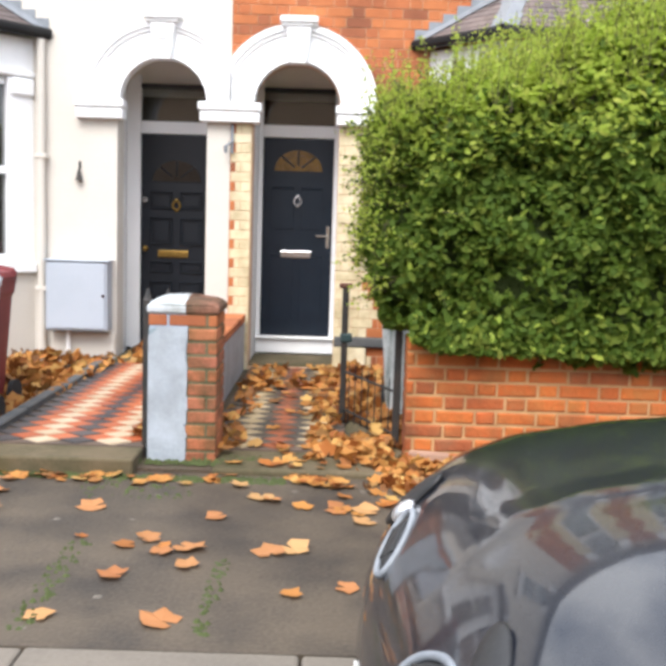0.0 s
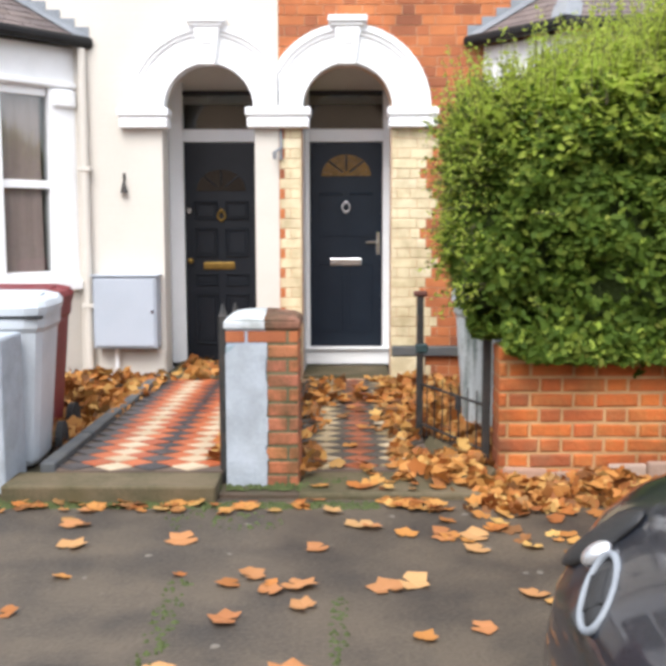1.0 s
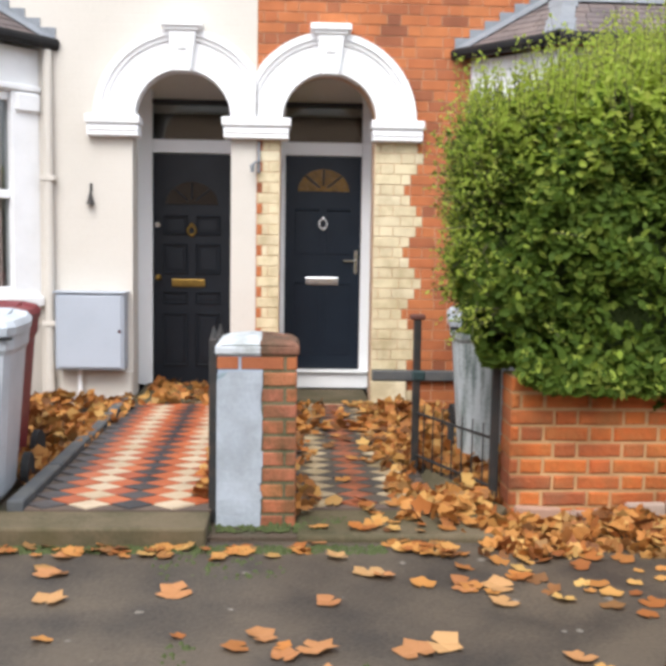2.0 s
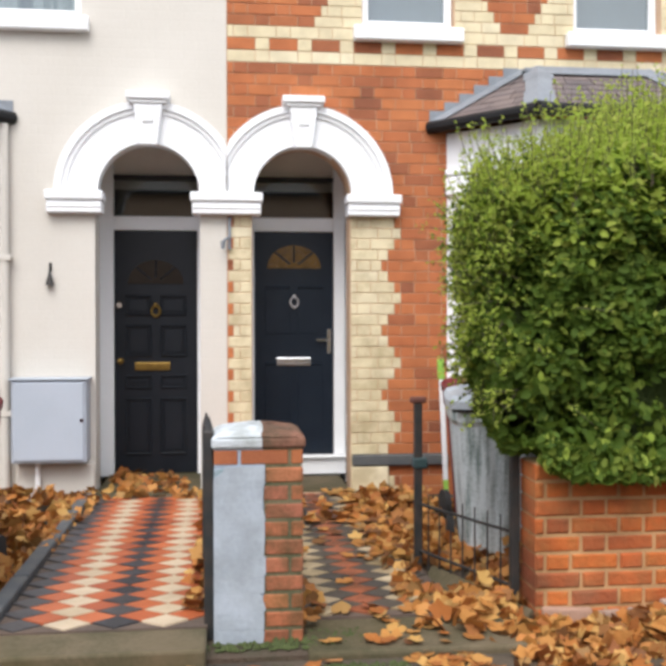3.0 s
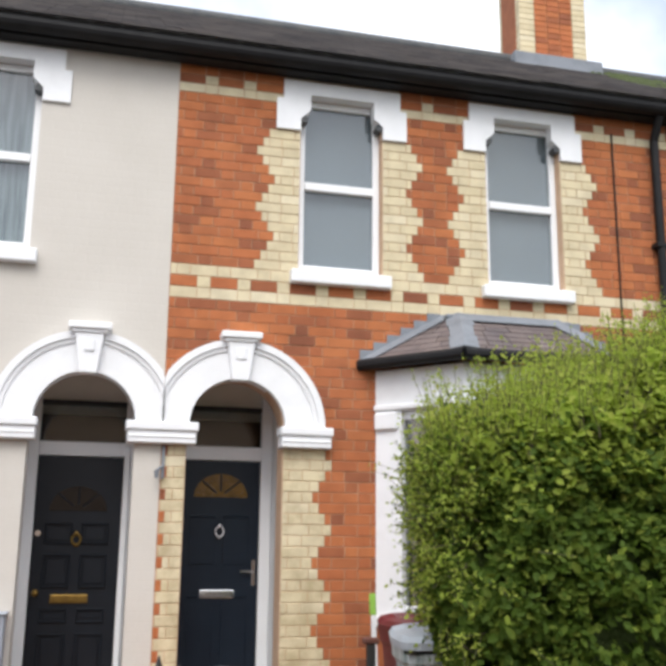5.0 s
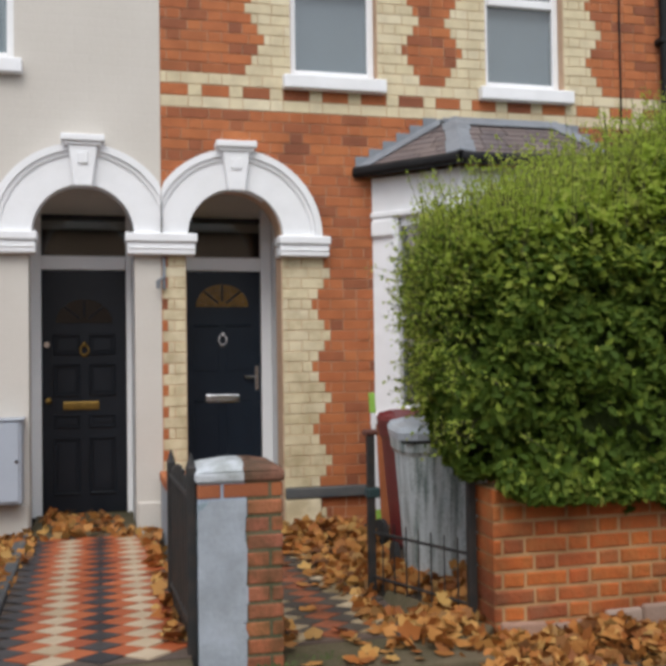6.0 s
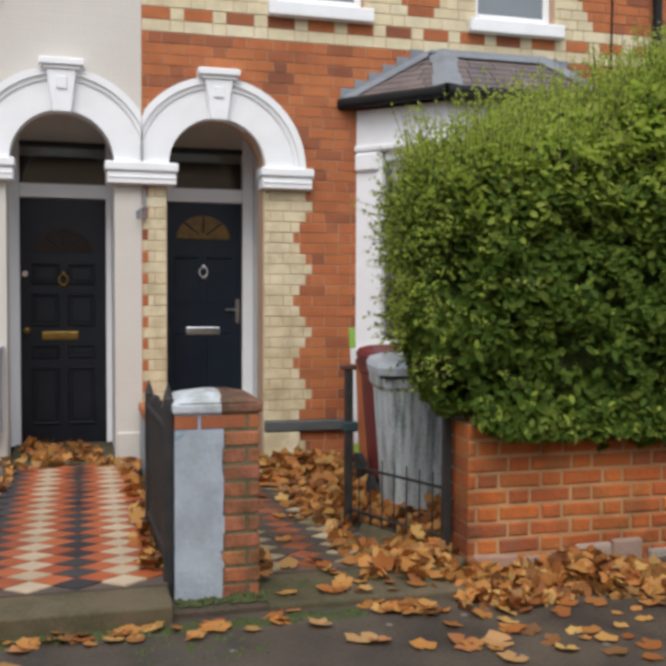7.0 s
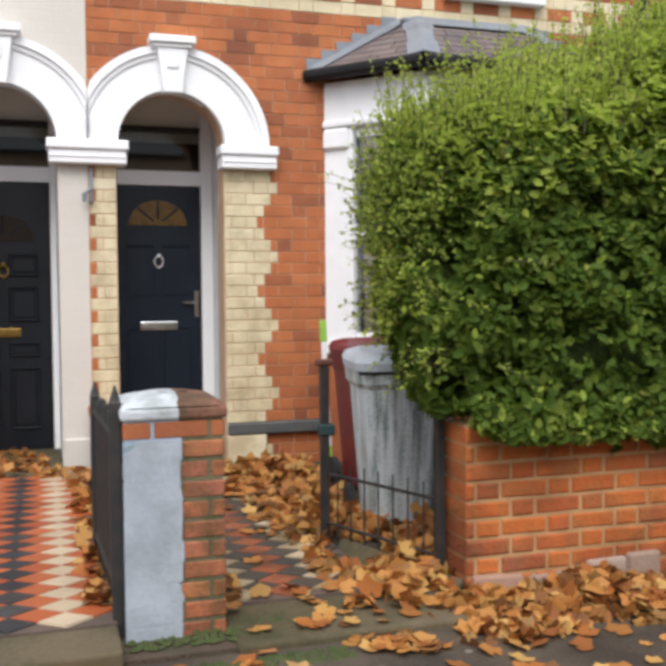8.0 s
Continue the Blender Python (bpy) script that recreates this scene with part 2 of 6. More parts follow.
REDS = ((0.44, 0.135, 0.048), (0.47, 0.150, 0.052), (0.50, 0.170, 0.058), (0.43, 0.135, 0.05), (0.27, 0.09, 0.042), (0.48, 0.158, 0.055))
CREAMS = ((0.66, 0.57, 0.37), (0.70, 0.61, 0.41), (0.63, 0.54, 0.355), (0.73, 0.65, 0.46))
M = dict(
    red=surf("red_brick", REDS[0], None, 0.85, s1=7, s2=80, bump=0.5, dist=0.005, rnd="object", cols=REDS),
    yellow=surf("yellow_brick", CREAMS[0], None, 0.85, s1=6, s2=80, bump=0.5, dist=0.004, rnd="object", cols=CREAMS),
    red_i=surf("red_brick_far", REDS[0], None, 0.85, s1=7, s2=80, bump=0.5, dist=0.005, cols=REDS),
    yellow_i=surf("yellow_brick_far", CREAMS[0], None, 0.85, s1=6, s2=80, bump=0.5, dist=0.004, cols=CREAMS),
    garden_red=surf("weathered_garden_brick", (0.4, 0.13, 0.05), (0.74, 1.10, 1.5), 0.9, s1=7, s2=38, bump=0.9, dist=0.010, rnd="object", mix=0.85,
                    cols=((0.54, 0.130, 0.025), (0.57, 0.148, 0.029), (0.51, 0.122, 0.026), (0.36, 0.095, 0.032), (0.59, 0.160, 0.032), (0.55, 0.135, 0.027), (0.47, 0.110, 0.028))),
    mortar=surf("lime_mortar", (0.58, 0.40, 0.27), (0.48, 0.30, 0.18), 0.95, s1=6, s2=120, bump=0.5),
    mortar2=surf("garden_wall_mortar", (0.55, 0.335, 0.16), (0.39, 0.215, 0.10), 0.95, s1=3, s2=90, bump=0.6, mix=0.9),
    rubble=surf("pale_rubble", (0.36, 0.27, 0.21), None, 0.95, s1=7, s2=60, bump=0.7, dist=0.006, rnd="object", cols=((0.40, 0.31, 0.25), (0.33, 0.20, 0.14), (0.30, 0.26, 0.22), (0.42, 0.16, 0.07))),
    render=surf("cream_masonry_paint", (0.60, 0.565, 0.51), (0.50, 0.465, 0.41), 0.8, s1=1.2, s2=60, bump=0.3, dist=0.004, mix=0.4),
    white=surf("white_masonry_paint", (0.84, 0.85, 0.86), (0.70, 0.71, 0.71), 0.6, s1=5, s2=60, bump=0.2, mix=0.35),
    upvc=surf("white_window_plastic", (0.85, 0.86, 0.87), (0.76, 0.77, 0.78), 0.35, s1=4, s2=60, bump=0.05, mix=0.3),
    plaster=surf("porch_plaster", (0.85, 0.80, 0.72), (0.77, 0.72, 0.64), 0.85, s1=4, s2=40, bump=0.2),
    navy=surf("dark_navy_door", (0.006, 0.012, 0.022), (0.010, 0.018, 0.030), 0.36, spec=0.36, s1=5, s2=90, bump=0.1, dist=0.001),
    black_door=surf("black_door_paint", (0.006, 0.009, 0.014), (0.011, 0.014, 0.020), 0.34, spec=0.38, s1=5, s2=90, bump=0.12, dist=0.001),
    brass=surf("aged_brass", (0.30, 0.19, 0.05), (0.16, 0.10, 0.03), 0.4, metal=0.9, s1=20, s2=120, bump=0.1),
    dark_pane=surf("dark_door_glass", (0.004, 0.004, 0.005), (0.010, 0.011, 0.012), 0.10, spec=0.6, s1=12, s2=60, bump=0.05),
    amber=surf("amber_glass", (0.17, 0.095, 0.022), (0.07, 0.04, 0.014), 0.25, s1=14, s2=60, bump=0.3),
    chrome=surf("chrome", (0.75, 0.76, 0.78), (0.6, 0.61, 0.63), 0.18, metal=1.0, s1=10, s2=80, bump=0.0),
    slate=surf("roof_slate", (0.10, 0.10, 0.11), None, 0.6, s1=2, s2=50, bump=0.4, cols=((0.11, 0.105, 0.11), (0.16, 0.15, 0.15), (0.21, 0.19, 0.18), (0.13, 0.125, 0.13))),
    bayslate=surf("bay_slate", (0.17, 0.13, 0.12), None, 0.6, s1=2, s2=50, bump=0.4, cols=((0.16, 0.125, 0.115), (0.20, 0.16, 0.15), (0.14, 0.115, 0.115))),
    lead=surf("lead_flashing", (0.22, 0.24, 0.265), (0.14, 0.155, 0.175), 0.55, s1=6, s2=40, bump=0.4, dist=0.006),
    black=surf("black_gutter", (0.008, 0.008, 0.009), (0.016, 0.016, 0.016), 0.6, spec=0.25, s1=5, s2=60, bump=0.1),
    iron=surf("rusty_black_iron", (0.016, 0.018, 0.018), (0.05, 0.035, 0.028), 0.6, s1=12, s2=90, bump=0.4),
    grime=surf("dark_plinth_stone", (0.07, 0.075, 0.08), (0.12, 0.12, 0.11), 0.8, s1=8, s2=60, bump=0.4),
    stone=surf("mossy_stone_step", (0.115, 0.086, 0.048), (0.050, 0.045, 0.018), 0.85, s1=3.5, s2=50, bump=0.5, dist=0.006, mix=0.9),
    kerb=surf("kerb_stone", (0.16, 0.138, 0.112), (0.10, 0.088, 0.072), 0.85, s1=4, s2=60, bump=0.5, dist=0.006),
    asphalt=surf("pavement_asphalt", (0.088, 0.067, 0.046), (0.038, 0.030, 0.023), 0.62, s1=2.6, s2=55, bump=0.6, dist=0.006, mix=1.0),
    road=surf("road_asphalt", (0.06, 0.06, 0.06), (0.045, 0.045, 0.045), 0.8, s1=1.2, s2=150, bump=0.6, dist=0.006),
    soil=surf("garden_soil", (0.075, 0.05, 0.032), (0.045, 0.05, 0.022), 0.95, s1=4, s2=60, bump=0.9, dist=0.02),
    grout=surf("tile_bed", (0.11, 0.075, 0.055), (0.05, 0.04, 0.033), 0.9, s1=5, s2=80, bump=0.4),
    t_cream=surf("cream_tile", (0.62, 0.49, 0.33), None, 0.5, s1=5, s2=60, bump=0.25, dist=0.002, rnd="object", cols=((0.44, 0.34, 0.22), (0.54, 0.43, 0.30), (0.48, 0.38, 0.26))),
    t_red=surf("terracotta_tile", (0.36, 0.10, 0.055), None, 0.5, s1=5, s2=60, bump=0.25, dist=0.002, rnd="object", cols=((0.38, 0.090, 0.030), (0.43, 0.115, 0.040), (0.32, 0.075, 0.030))),
    t_black=surf("black_tile", (0.035, 0.033, 0.036), None, 0.45, s1=5, s2=60, bump=0.25, dist=0.002, rnd="object", cols=((0.03, 0.03, 0.034), (0.055, 0.05, 0.05), (0.04, 0.04, 0.045))),
    m_cream=surf("muddy_cream_tile", (0.33, 0.25, 0.15), (0.60, 0.56, 0.50), 0.6, s1=6, s2=60, bump=0.3, dist=0.002, rnd="object", mix=1.0, cols=((0.42, 0.33, 0.20), (0.52, 0.42, 0.28), (0.34, 0.26, 0.16))),
    m_red=surf("muddy_red_tile", (0.24, 0.08, 0.04), (0.45, 0.5, 0.5), 0.6, s1=6, s2=60, bump=0.3, dist=0.002, rnd="object", mix=1.0, cols=((0.40, 0.11, 0.042), (0.34, 0.10, 0.045), (0.27, 0.085, 0.04))),
    m_black=surf("muddy_black_tile", (0.05, 0.045, 0.04), None, 0.6, s1=6, s2=60, bump=0.3, dist=0.002, rnd="object", cols=((0.04, 0.038, 0.036), (0.075, 0.06, 0.045), (0.055, 0.048, 0.04))),
    paintgrey=surf("blue_grey_masonry_paint", (0.38, 0.42, 0.47), (0.25, 0.28, 0.31), 0.75, s1=4, s2=50, bump=0.5, dist=0.006),
    pillar=part_painted("half_painted_brick", 0.155),
    cap=part_painted("half_painted_cap", 0.15, ((0.20, 0.085, 0.050), (0.16, 0.075, 0.047)), (0.47, 0.50, 0.52)),
    joint=part_painted("half_painted_mortar", 0.155, ((0.15, 0.125, 0.07), (0.12, 0.105, 0.055)), (0.28, 0.33, 0.395)),
    meter=surf("grey_meter_box", (0.40, 0.44, 0.50), (0.34, 0.38, 0.43), 0.5, s1=3, s2=60, bump=0.1, mix=0.4),
    # pale grey with upright streaks of a much darker grey-green
    bin=surf("grey_bin_plastic", (0.62, 0.67, 0.68), (0.14, 0.19, 0.17), 0.5, mix=0.95, grain=(4, 4, 0.3), s1=6, s2=70, bump=0.2),
    bin_pale=surf("pale_grey_bin_plastic", (0.50, 0.54, 0.58), (0.36, 0.40, 0.43), 0.5, s1=3, s2=70, bump=0.2),
    binred=surf("burgundy_bin_plastic", (0.16, 0.016, 0.022), (0.10, 0.012, 0.016), 0.45, s1=4, s2=70, bump=0.15),
    pane=glass("window_glass"),
    # near-black colour that stands for the lack of light indoors
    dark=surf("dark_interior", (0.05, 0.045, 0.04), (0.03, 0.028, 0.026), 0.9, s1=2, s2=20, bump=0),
    blind=surf("grey_window_blind", (0.40, 0.45, 0.50), (0.34, 0.38, 0.43), 0.8, s1=1.5, s2=30, bump=0.1),
    net=surf("blue_grey_net_curtain", (0.42, 0.50, 0.52), (0.10, 0.15, 0.19), 0.85, s1=4, s2=60, bump=0.2, grain=(7, 7, 0.5), mix=0.9),
    curtain=surf("pale_pink_curtain", (0.76, 0.57, 0.52), (0.55, 0.38, 0.34), 0.9, s1=3, s2=50, bump=0.2, grain=(5, 5, 0.2)),
    paint=surf("black_car_paint", (0.008, 0.010, 0.016), (0.012, 0.014, 0.022), 0.3, metal=0.0, s1=2, s2=300, bump=0.0, coat=0.9, spec=0.3, gloss=0.05),
    tyre=surf("tyre_rubber", (0.02, 0.02, 0.02), (0.03, 0.03, 0.03), 0.85, s1=10, s2=90, bump=0.3),
    trim=surf("black_car_trim", (0.012, 0.012, 0.013), (0.02, 0.02, 0.02), 0.5, s1=10, s2=90, bump=0.2),
    lamp=surf("headlamp_reflector", (0.80, 0.82, 0.85), (0.65, 0.67, 0.7), 0.15, metal=0.7, s1=20, s2=60, bump=0.2),
    tint=glass("tinted_car_glass", (0.35, 0.38, 0.38), 0.5),
    plate=surf("pale_number_plate", (0.75, 0.75, 0.72), (0.65, 0.65, 0.62), 0.4, s1=9, s2=80, bump=0.0),
    rust=surf("rusty_iron", (0.14, 0.045, 0.03), (0.07, 0.03, 0.022), 0.7, s1=14, s2=90, bump=0.4),
    teal=surf("dark_teal_paint", (0.02, 0.06, 0.065), (0.03, 0.04, 0.04), 0.5, s1=10, s2=80, bump=0.2),
    lime=surf("lime_green_paint", (0.33, 0.60, 0.10), (0.27, 0.5, 0.08), 0.5, s1=8, s2=80, bump=0.1),
    moss=surf("moss", (0.065, 0.085, 0.022), (0.04, 0.055, 0.016), 0.95, s1=8, s2=90, bump=0.9, dist=0.02),
    twig=surf("hedge_twig", (0.09, 0.07, 0.04), (0.05, 0.045, 0.025), 0.85, s1=9, s2=90, bump=0.4),
    # dark green that stands for the shade between the hedge leaves
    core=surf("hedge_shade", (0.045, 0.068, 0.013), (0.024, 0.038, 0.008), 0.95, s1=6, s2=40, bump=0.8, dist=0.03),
    hedge=leafy("hedge_leaf", ((0.058, 0.108, 0.013), (0.096, 0.160, 0.018), (0.076, 0.134, 0.015), (0.122, 0.184, 0.022), (0.172, 0.222, 0.032)), 0.72, 0.45),
    # yellow-green of young growth, brightened further to carry sky light on top
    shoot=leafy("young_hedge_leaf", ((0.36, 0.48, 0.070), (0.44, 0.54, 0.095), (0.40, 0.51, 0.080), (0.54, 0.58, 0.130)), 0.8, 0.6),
    autumn=leafy("autumn_leaf", ((0.42, 0.15, 0.036), (0.26, 0.09, 0.028), (0.50, 0.23, 0.060), (0.14, 0.055, 0.024), (0.56, 0.34, 0.11), (0.45, 0.17, 0.042), (0.50, 0.27, 0.08)), 0.65, 0.15),
    autumn_o=leafy("fallen_leaf", ((0.40, 0.17, 0.066), (0.45, 0.22, 0.09), (0.48, 0.29, 0.125), (0.34, 0.135, 0.052)), 0.6, 0.15, rnd="object"),
)


def stained(m, scale, tint, low=0.42, high=0.62):
    """Dirt and damp in large patches of their own shape over a finished material."""
    n, l = m.node_tree.nodes, m.node_tree.links
    bsdf = n["Principled BSDF"]
    src = bsdf.inputs["Base Color"].links[0].from_socket
    geo, patch, step, mul = (n.new("ShaderNode" + k) for k in ("NewGeometry", "TexNoise", "MapRange", "Mix"))
    patch.inputs["Scale"].default_value, patch.inputs["Detail"].default_value, patch.inputs["Roughness"].default_value = scale, 6, 0.62
    step.inputs["From Min"].default_value, step.inputs["From Max"].default_value = low, high
    mul.data_type, mul.blend_type = "RGBA", "MULTIPLY"
    mul.inputs["B"].default_value = (*tint, 1)
    l.new(geo.outputs["Position"], patch.inputs["Vector"])
    l.new(patch.outputs["Fac"], step.inputs["Value"])
    l.new(step.outputs["Result"], mul.inputs["Factor"])
    l.new(src, mul.inputs["A"])
    l.new(mul.outputs["Result"], bsdf.inputs["Base Color"])


for key, scale, tint in (("garden_red", 1.7, (0.50, 0.47, 0.46)), ("mortar2", 1.7, (0.55, 0.52, 0.48)), ("pillar", 6.0, (0.50, 0.62, 0.50)), ("cap", 11.0, (0.66, 0.66, 0.62)),
                         ("asphalt", 0.9, (0.70, 0.70, 0.72)), ("stone", 2.2, (0.62, 0.66, 0.50)), ("red", 1.1, (0.82, 0.80, 0.78)), ("red_i", 1.1, (0.82, 0.80, 0.78)),
                         ("yellow", 3.0, (0.80, 0.77, 0.70)), ("paintgrey", 7.0, (0.86, 0.86, 0.84)), ("bayslate", 3.0, (0.7, 0.7, 0.72)), ("m_red", 4.0, (0.6, 0.6, 0.55)), ("m_cream", 4.0, (0.6, 0.58, 0.5))):
    stained(M[key], scale, tint)


def coursed(m, width=0.225, row=0.076):
    """Painted brickwork: faint courses under the paint."""
    n, l = m.node_tree.nodes, m.node_tree.links
    bsdf = n["Principled BSDF"]
    old = bsdf.inputs["Normal"].links[0].from_socket
    geo, sep, com, brick, bump = (n.new("ShaderNode" + k) for k in ("NewGeometry", "SeparateXYZ", "CombineXYZ", "TexBrick", "Bump"))
    brick.inputs["Scale"].default_value, brick.inputs["Mortar Size"].default_value, brick.inputs["Mortar Smooth"].default_value = 1.0, 0.006, 0.8
    brick.inputs["Brick Width"].default_value, brick.inputs["Row Height"].default_value = width, row
    bump.invert = True
    bump.inputs["Strength"].default_value, bump.inputs["Distance"].default_value = 0.2, 0.003
    l.new(geo.outputs["Position"], sep.inputs[0])
    l.new(sep.outputs["X"], com.inputs["X"])
    l.new(sep.outputs["Z"], com.inputs["Y"])
    l.new(com.outputs["Vector"], brick.inputs["Vector"])
    l.new(brick.outputs["Fac"], bump.inputs["Height"])
    l.new(old, bump.inputs["Normal"])
    l.new(bump.outputs["Normal"], bsdf.inputs["Normal"])


coursed(M["render"])

# ---- mesh helpers ----
ORIGIN = {}


def thing(name, at, label, category, group="", kind=""):
    ob = new(name)
    ob.location = at
    ob.empty_display_size = 0.1
    ORIGIN[ob.name] = Vector(at)
    return tagged(ob, label, category, group, kind)


def part(name, bm, material, parent=None, label="", smooth=False):
    """Links a bmesh, built in world places, as one mesh object under a thing or a part."""
    o = ORIGIN.get(parent.name, Vector()) if parent else Vector()
    bmesh.ops.recalc_face_normals(bm, faces=bm.faces[:])
    bmesh.ops.translate(bm, vec=-o, verts=bm.verts[:])
    me = bpy.data.meshes.new(name)
    bm.to_mesh(me)
    bm.free()
    me.materials.append(material)
    if smooth:
        me.polygons.foreach_set("use_smooth", [True] * len(me.polygons))
    ob = new(name, me)
    ob.parent = parent
    ORIGIN[ob.name] = o
    return tagged(ob, label) if label else ob


def box(bm, x0, x1, y0, y1, z0, z1, bev=0.0, seg=1):
    r = bmesh.ops.create_cube(bm, size=1)["verts"]
    for v in r:
        v.co = Vector(((x0 + x1) / 2 + v.co.x * (x1 - x0), (y0 + y1) / 2 + v.co.y * (y1 - y0), (z0 + z1) / 2 + v.co.z * (z1 - z0)))
    if bev:
        bmesh.ops.bevel(bm, geom=list({e for v in r for e in v.link_edges}), offset=bev, segments=seg, affect="EDGES", profile=0.5)
    return bm


def boxed(*a, **k):
    return box(bmesh.new(), *a, **k)


def tube(bm, a, b, r0, r1=None, n=10, caps=True):
    a, b = Vector(a), Vector(b)
    q = (b - a).to_track_quat("Z", "Y").to_matrix().to_4x4()
    bmesh.ops.create_cone(bm, cap_ends=caps, segments=n, radius1=r0, radius2=r0 if r1 is None else r1, depth=(b - a).length,
                          matrix=Matrix.Translation((a + b) / 2) @ q)
    return bm


def slab(points, holes, y0, y1):
    """An upright wall of outline (x, z) with holes right through it, from y0 to y1."""
    bm = bmesh.new()
    edges = []
    for loop in [points, *holes]:
        vs = [bm.verts.new((x, y0, z)) for x, z in loop]
        edges += [bm.edges.new((vs[k], vs[(k + 1) % len(vs)])) for k in range(len(vs))]
    faces = [g for g in bmesh.ops.triangle_fill(bm, use_beauty=True, use_dissolve=False, edges=edges)["geom"] if isinstance(g, bmesh.types.BMFace)]
    out = bmesh.ops.extrude_face_region(bm, geom=faces)["geom"]
    bmesh.ops.translate(bm, vec=(0, y1 - y0, 0), verts=[g for g in out if isinstance(g, bmesh.types.BMVert)])
    return bm


def rect(x0, x1, z0, z1):
    return [(x0, z0), (x1, z0), (x1, z1), (x0, z1)]


def arch(x0, x1, z0, spring, n=24):
    c, r = (x0 + x1) / 2, (x1 - x0) / 2
    return [(x0, z0), (x1, z0)] + [(c + r * math.cos(math.pi * k / n), spring + r * math.sin(math.pi * k / n)) for k in range(n + 1)]


def sweep(profile, path, close=False):
    """Quads between copies of a profile: path holds one list of places per station."""
    bm = bmesh.new()
    rows = [[bm.verts.new(p) for p in row] for row in path]
    for a, b in zip(rows, rows[1:]):
        for k in range(len(a) - (0 if close else 1)):
            j = (k + 1) % len(a)
            bm.faces.new((a[k], a[j], b[j], b[k]))
    return bm


# ---- ground ----
KERB_Y, FRONT_Y = -5.72, -3.60
bm = bmesh.new()
box(bm, -400, 400, -400, 400, -0.6, -0.125)
tagged(part("road", bm, M["road"]), "dark grey asphalt road beside the kerb", "road", kind="structure")
bm = boxed(-30, 30, KERB_Y, FRONT_Y + 0.02, -0.4, 0.0)
tagged(part("pavement", bm, M["asphalt"]), "dark worn damp asphalt pavement strewn with leaves", "pavement", kind="structure")
bm = boxed(-30, 30, FRONT_Y + 0.02, -0.02, -0.4, 0.02)
tagged(part("ground", bm, M["soil"]), "dark damp soil of the small front gardens", "soil", kind="structure")

# ---- house walls ----
WALL_Y, PORCH_Y, EAVES = 0.0, 0.83, 5.62
RO, LO = (0.20, 0.99), (-1.025, -0.21)
SPRING = 2.44
W1, W2 = (1.09, 1.85), (2.86, 3.62)
BAY_HOLE = rect(2.05, 3.95, 0.85, 2.7)
brick_wall = tagged(part("wall_brick_house", slab(rect(0.0, 9.0, 0.0, EAVES), [arch(*RO, 0.05, SPRING), rect(*W1, 3.80, 5.46), rect(*W2, 3.80, 5.46), BAY_HOLE], 0.005, 0.26), M["mortar"]),
                    "red brick terrace front with yellow brick quoins and bands", "wall", kind="structure")
painted_wall = tagged(part("wall_painted_house", slab(rect(-9.0, 0.0, 0.0, EAVES), [arch(*LO, 0.05, SPRING), rect(-1.90, -1.125, 3.80, 5.46), rect(-3.95, -2.1, 0.85, 2.7)], -0.004, 0.26), M["render"]),
                      "terrace front painted pale cream over old brick", "wall", kind="structure")
for nm, x0, x1 in (("wall_party", -0.21, 0.20), ("wall_porch_east", 1.05, 1.16), ("wall_porch_west", -1.23, -1.118)):
    bm = boxed(x0, x1, 0.262, 1.2, 0.0, 2.98)
    tagged(part(nm, bm, M["white"]), "white painted side wall of the recessed porch", "wall", kind="structure")
tagged(part("ceiling", boxed(-1.2, 1.15, 0.27, 1.2, 2.985, 3.1), M["plaster"]), "plain plaster ceiling of the recessed porches", "ceiling", kind="structure")
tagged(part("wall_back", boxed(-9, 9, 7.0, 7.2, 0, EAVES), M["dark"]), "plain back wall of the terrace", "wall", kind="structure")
tagged(part("wall_west_end", boxed(-9.2, -9.002, 0.0, 7.2, 0, EAVES), M["mortar"]), "plain end wall of the terrace", "wall", kind="structure")
tagged(part("wall_east_end", boxed(9.002, 9.2, 0.0, 7.2, 0, EAVES), M["mortar"]), "plain end wall of the terrace", "wall", kind="structure")
# unseen floors; the gloom of the rooms is in their colour
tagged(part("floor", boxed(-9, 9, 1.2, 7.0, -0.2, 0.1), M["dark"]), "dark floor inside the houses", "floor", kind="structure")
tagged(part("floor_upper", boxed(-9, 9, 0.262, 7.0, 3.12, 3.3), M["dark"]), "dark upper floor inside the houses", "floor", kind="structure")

# ---- plain closing terrace across the street ----
tagged(part("wall_opposite", boxed(-45, 45, -24.3, -24, -0.13, 6.0), M["mortar"]), "plain brick terrace front across the street", "wall", kind="structure")
opp = part("roof_opposite", slab([(-45, 0), (45, 0), (45, 0.1), (-45, 0.1)], [], 0, 4.6), M["grime"])
opp.data.transform(Matrix.Translation((0, -23.7, 5.95)) @ Matrix.Diagonal((1, -1, 1, 1)) @ Matrix.Rotation(radians(34), 4, "X"))
tagged(opp, "plain slate roof across the street", "roof", kind="structure")

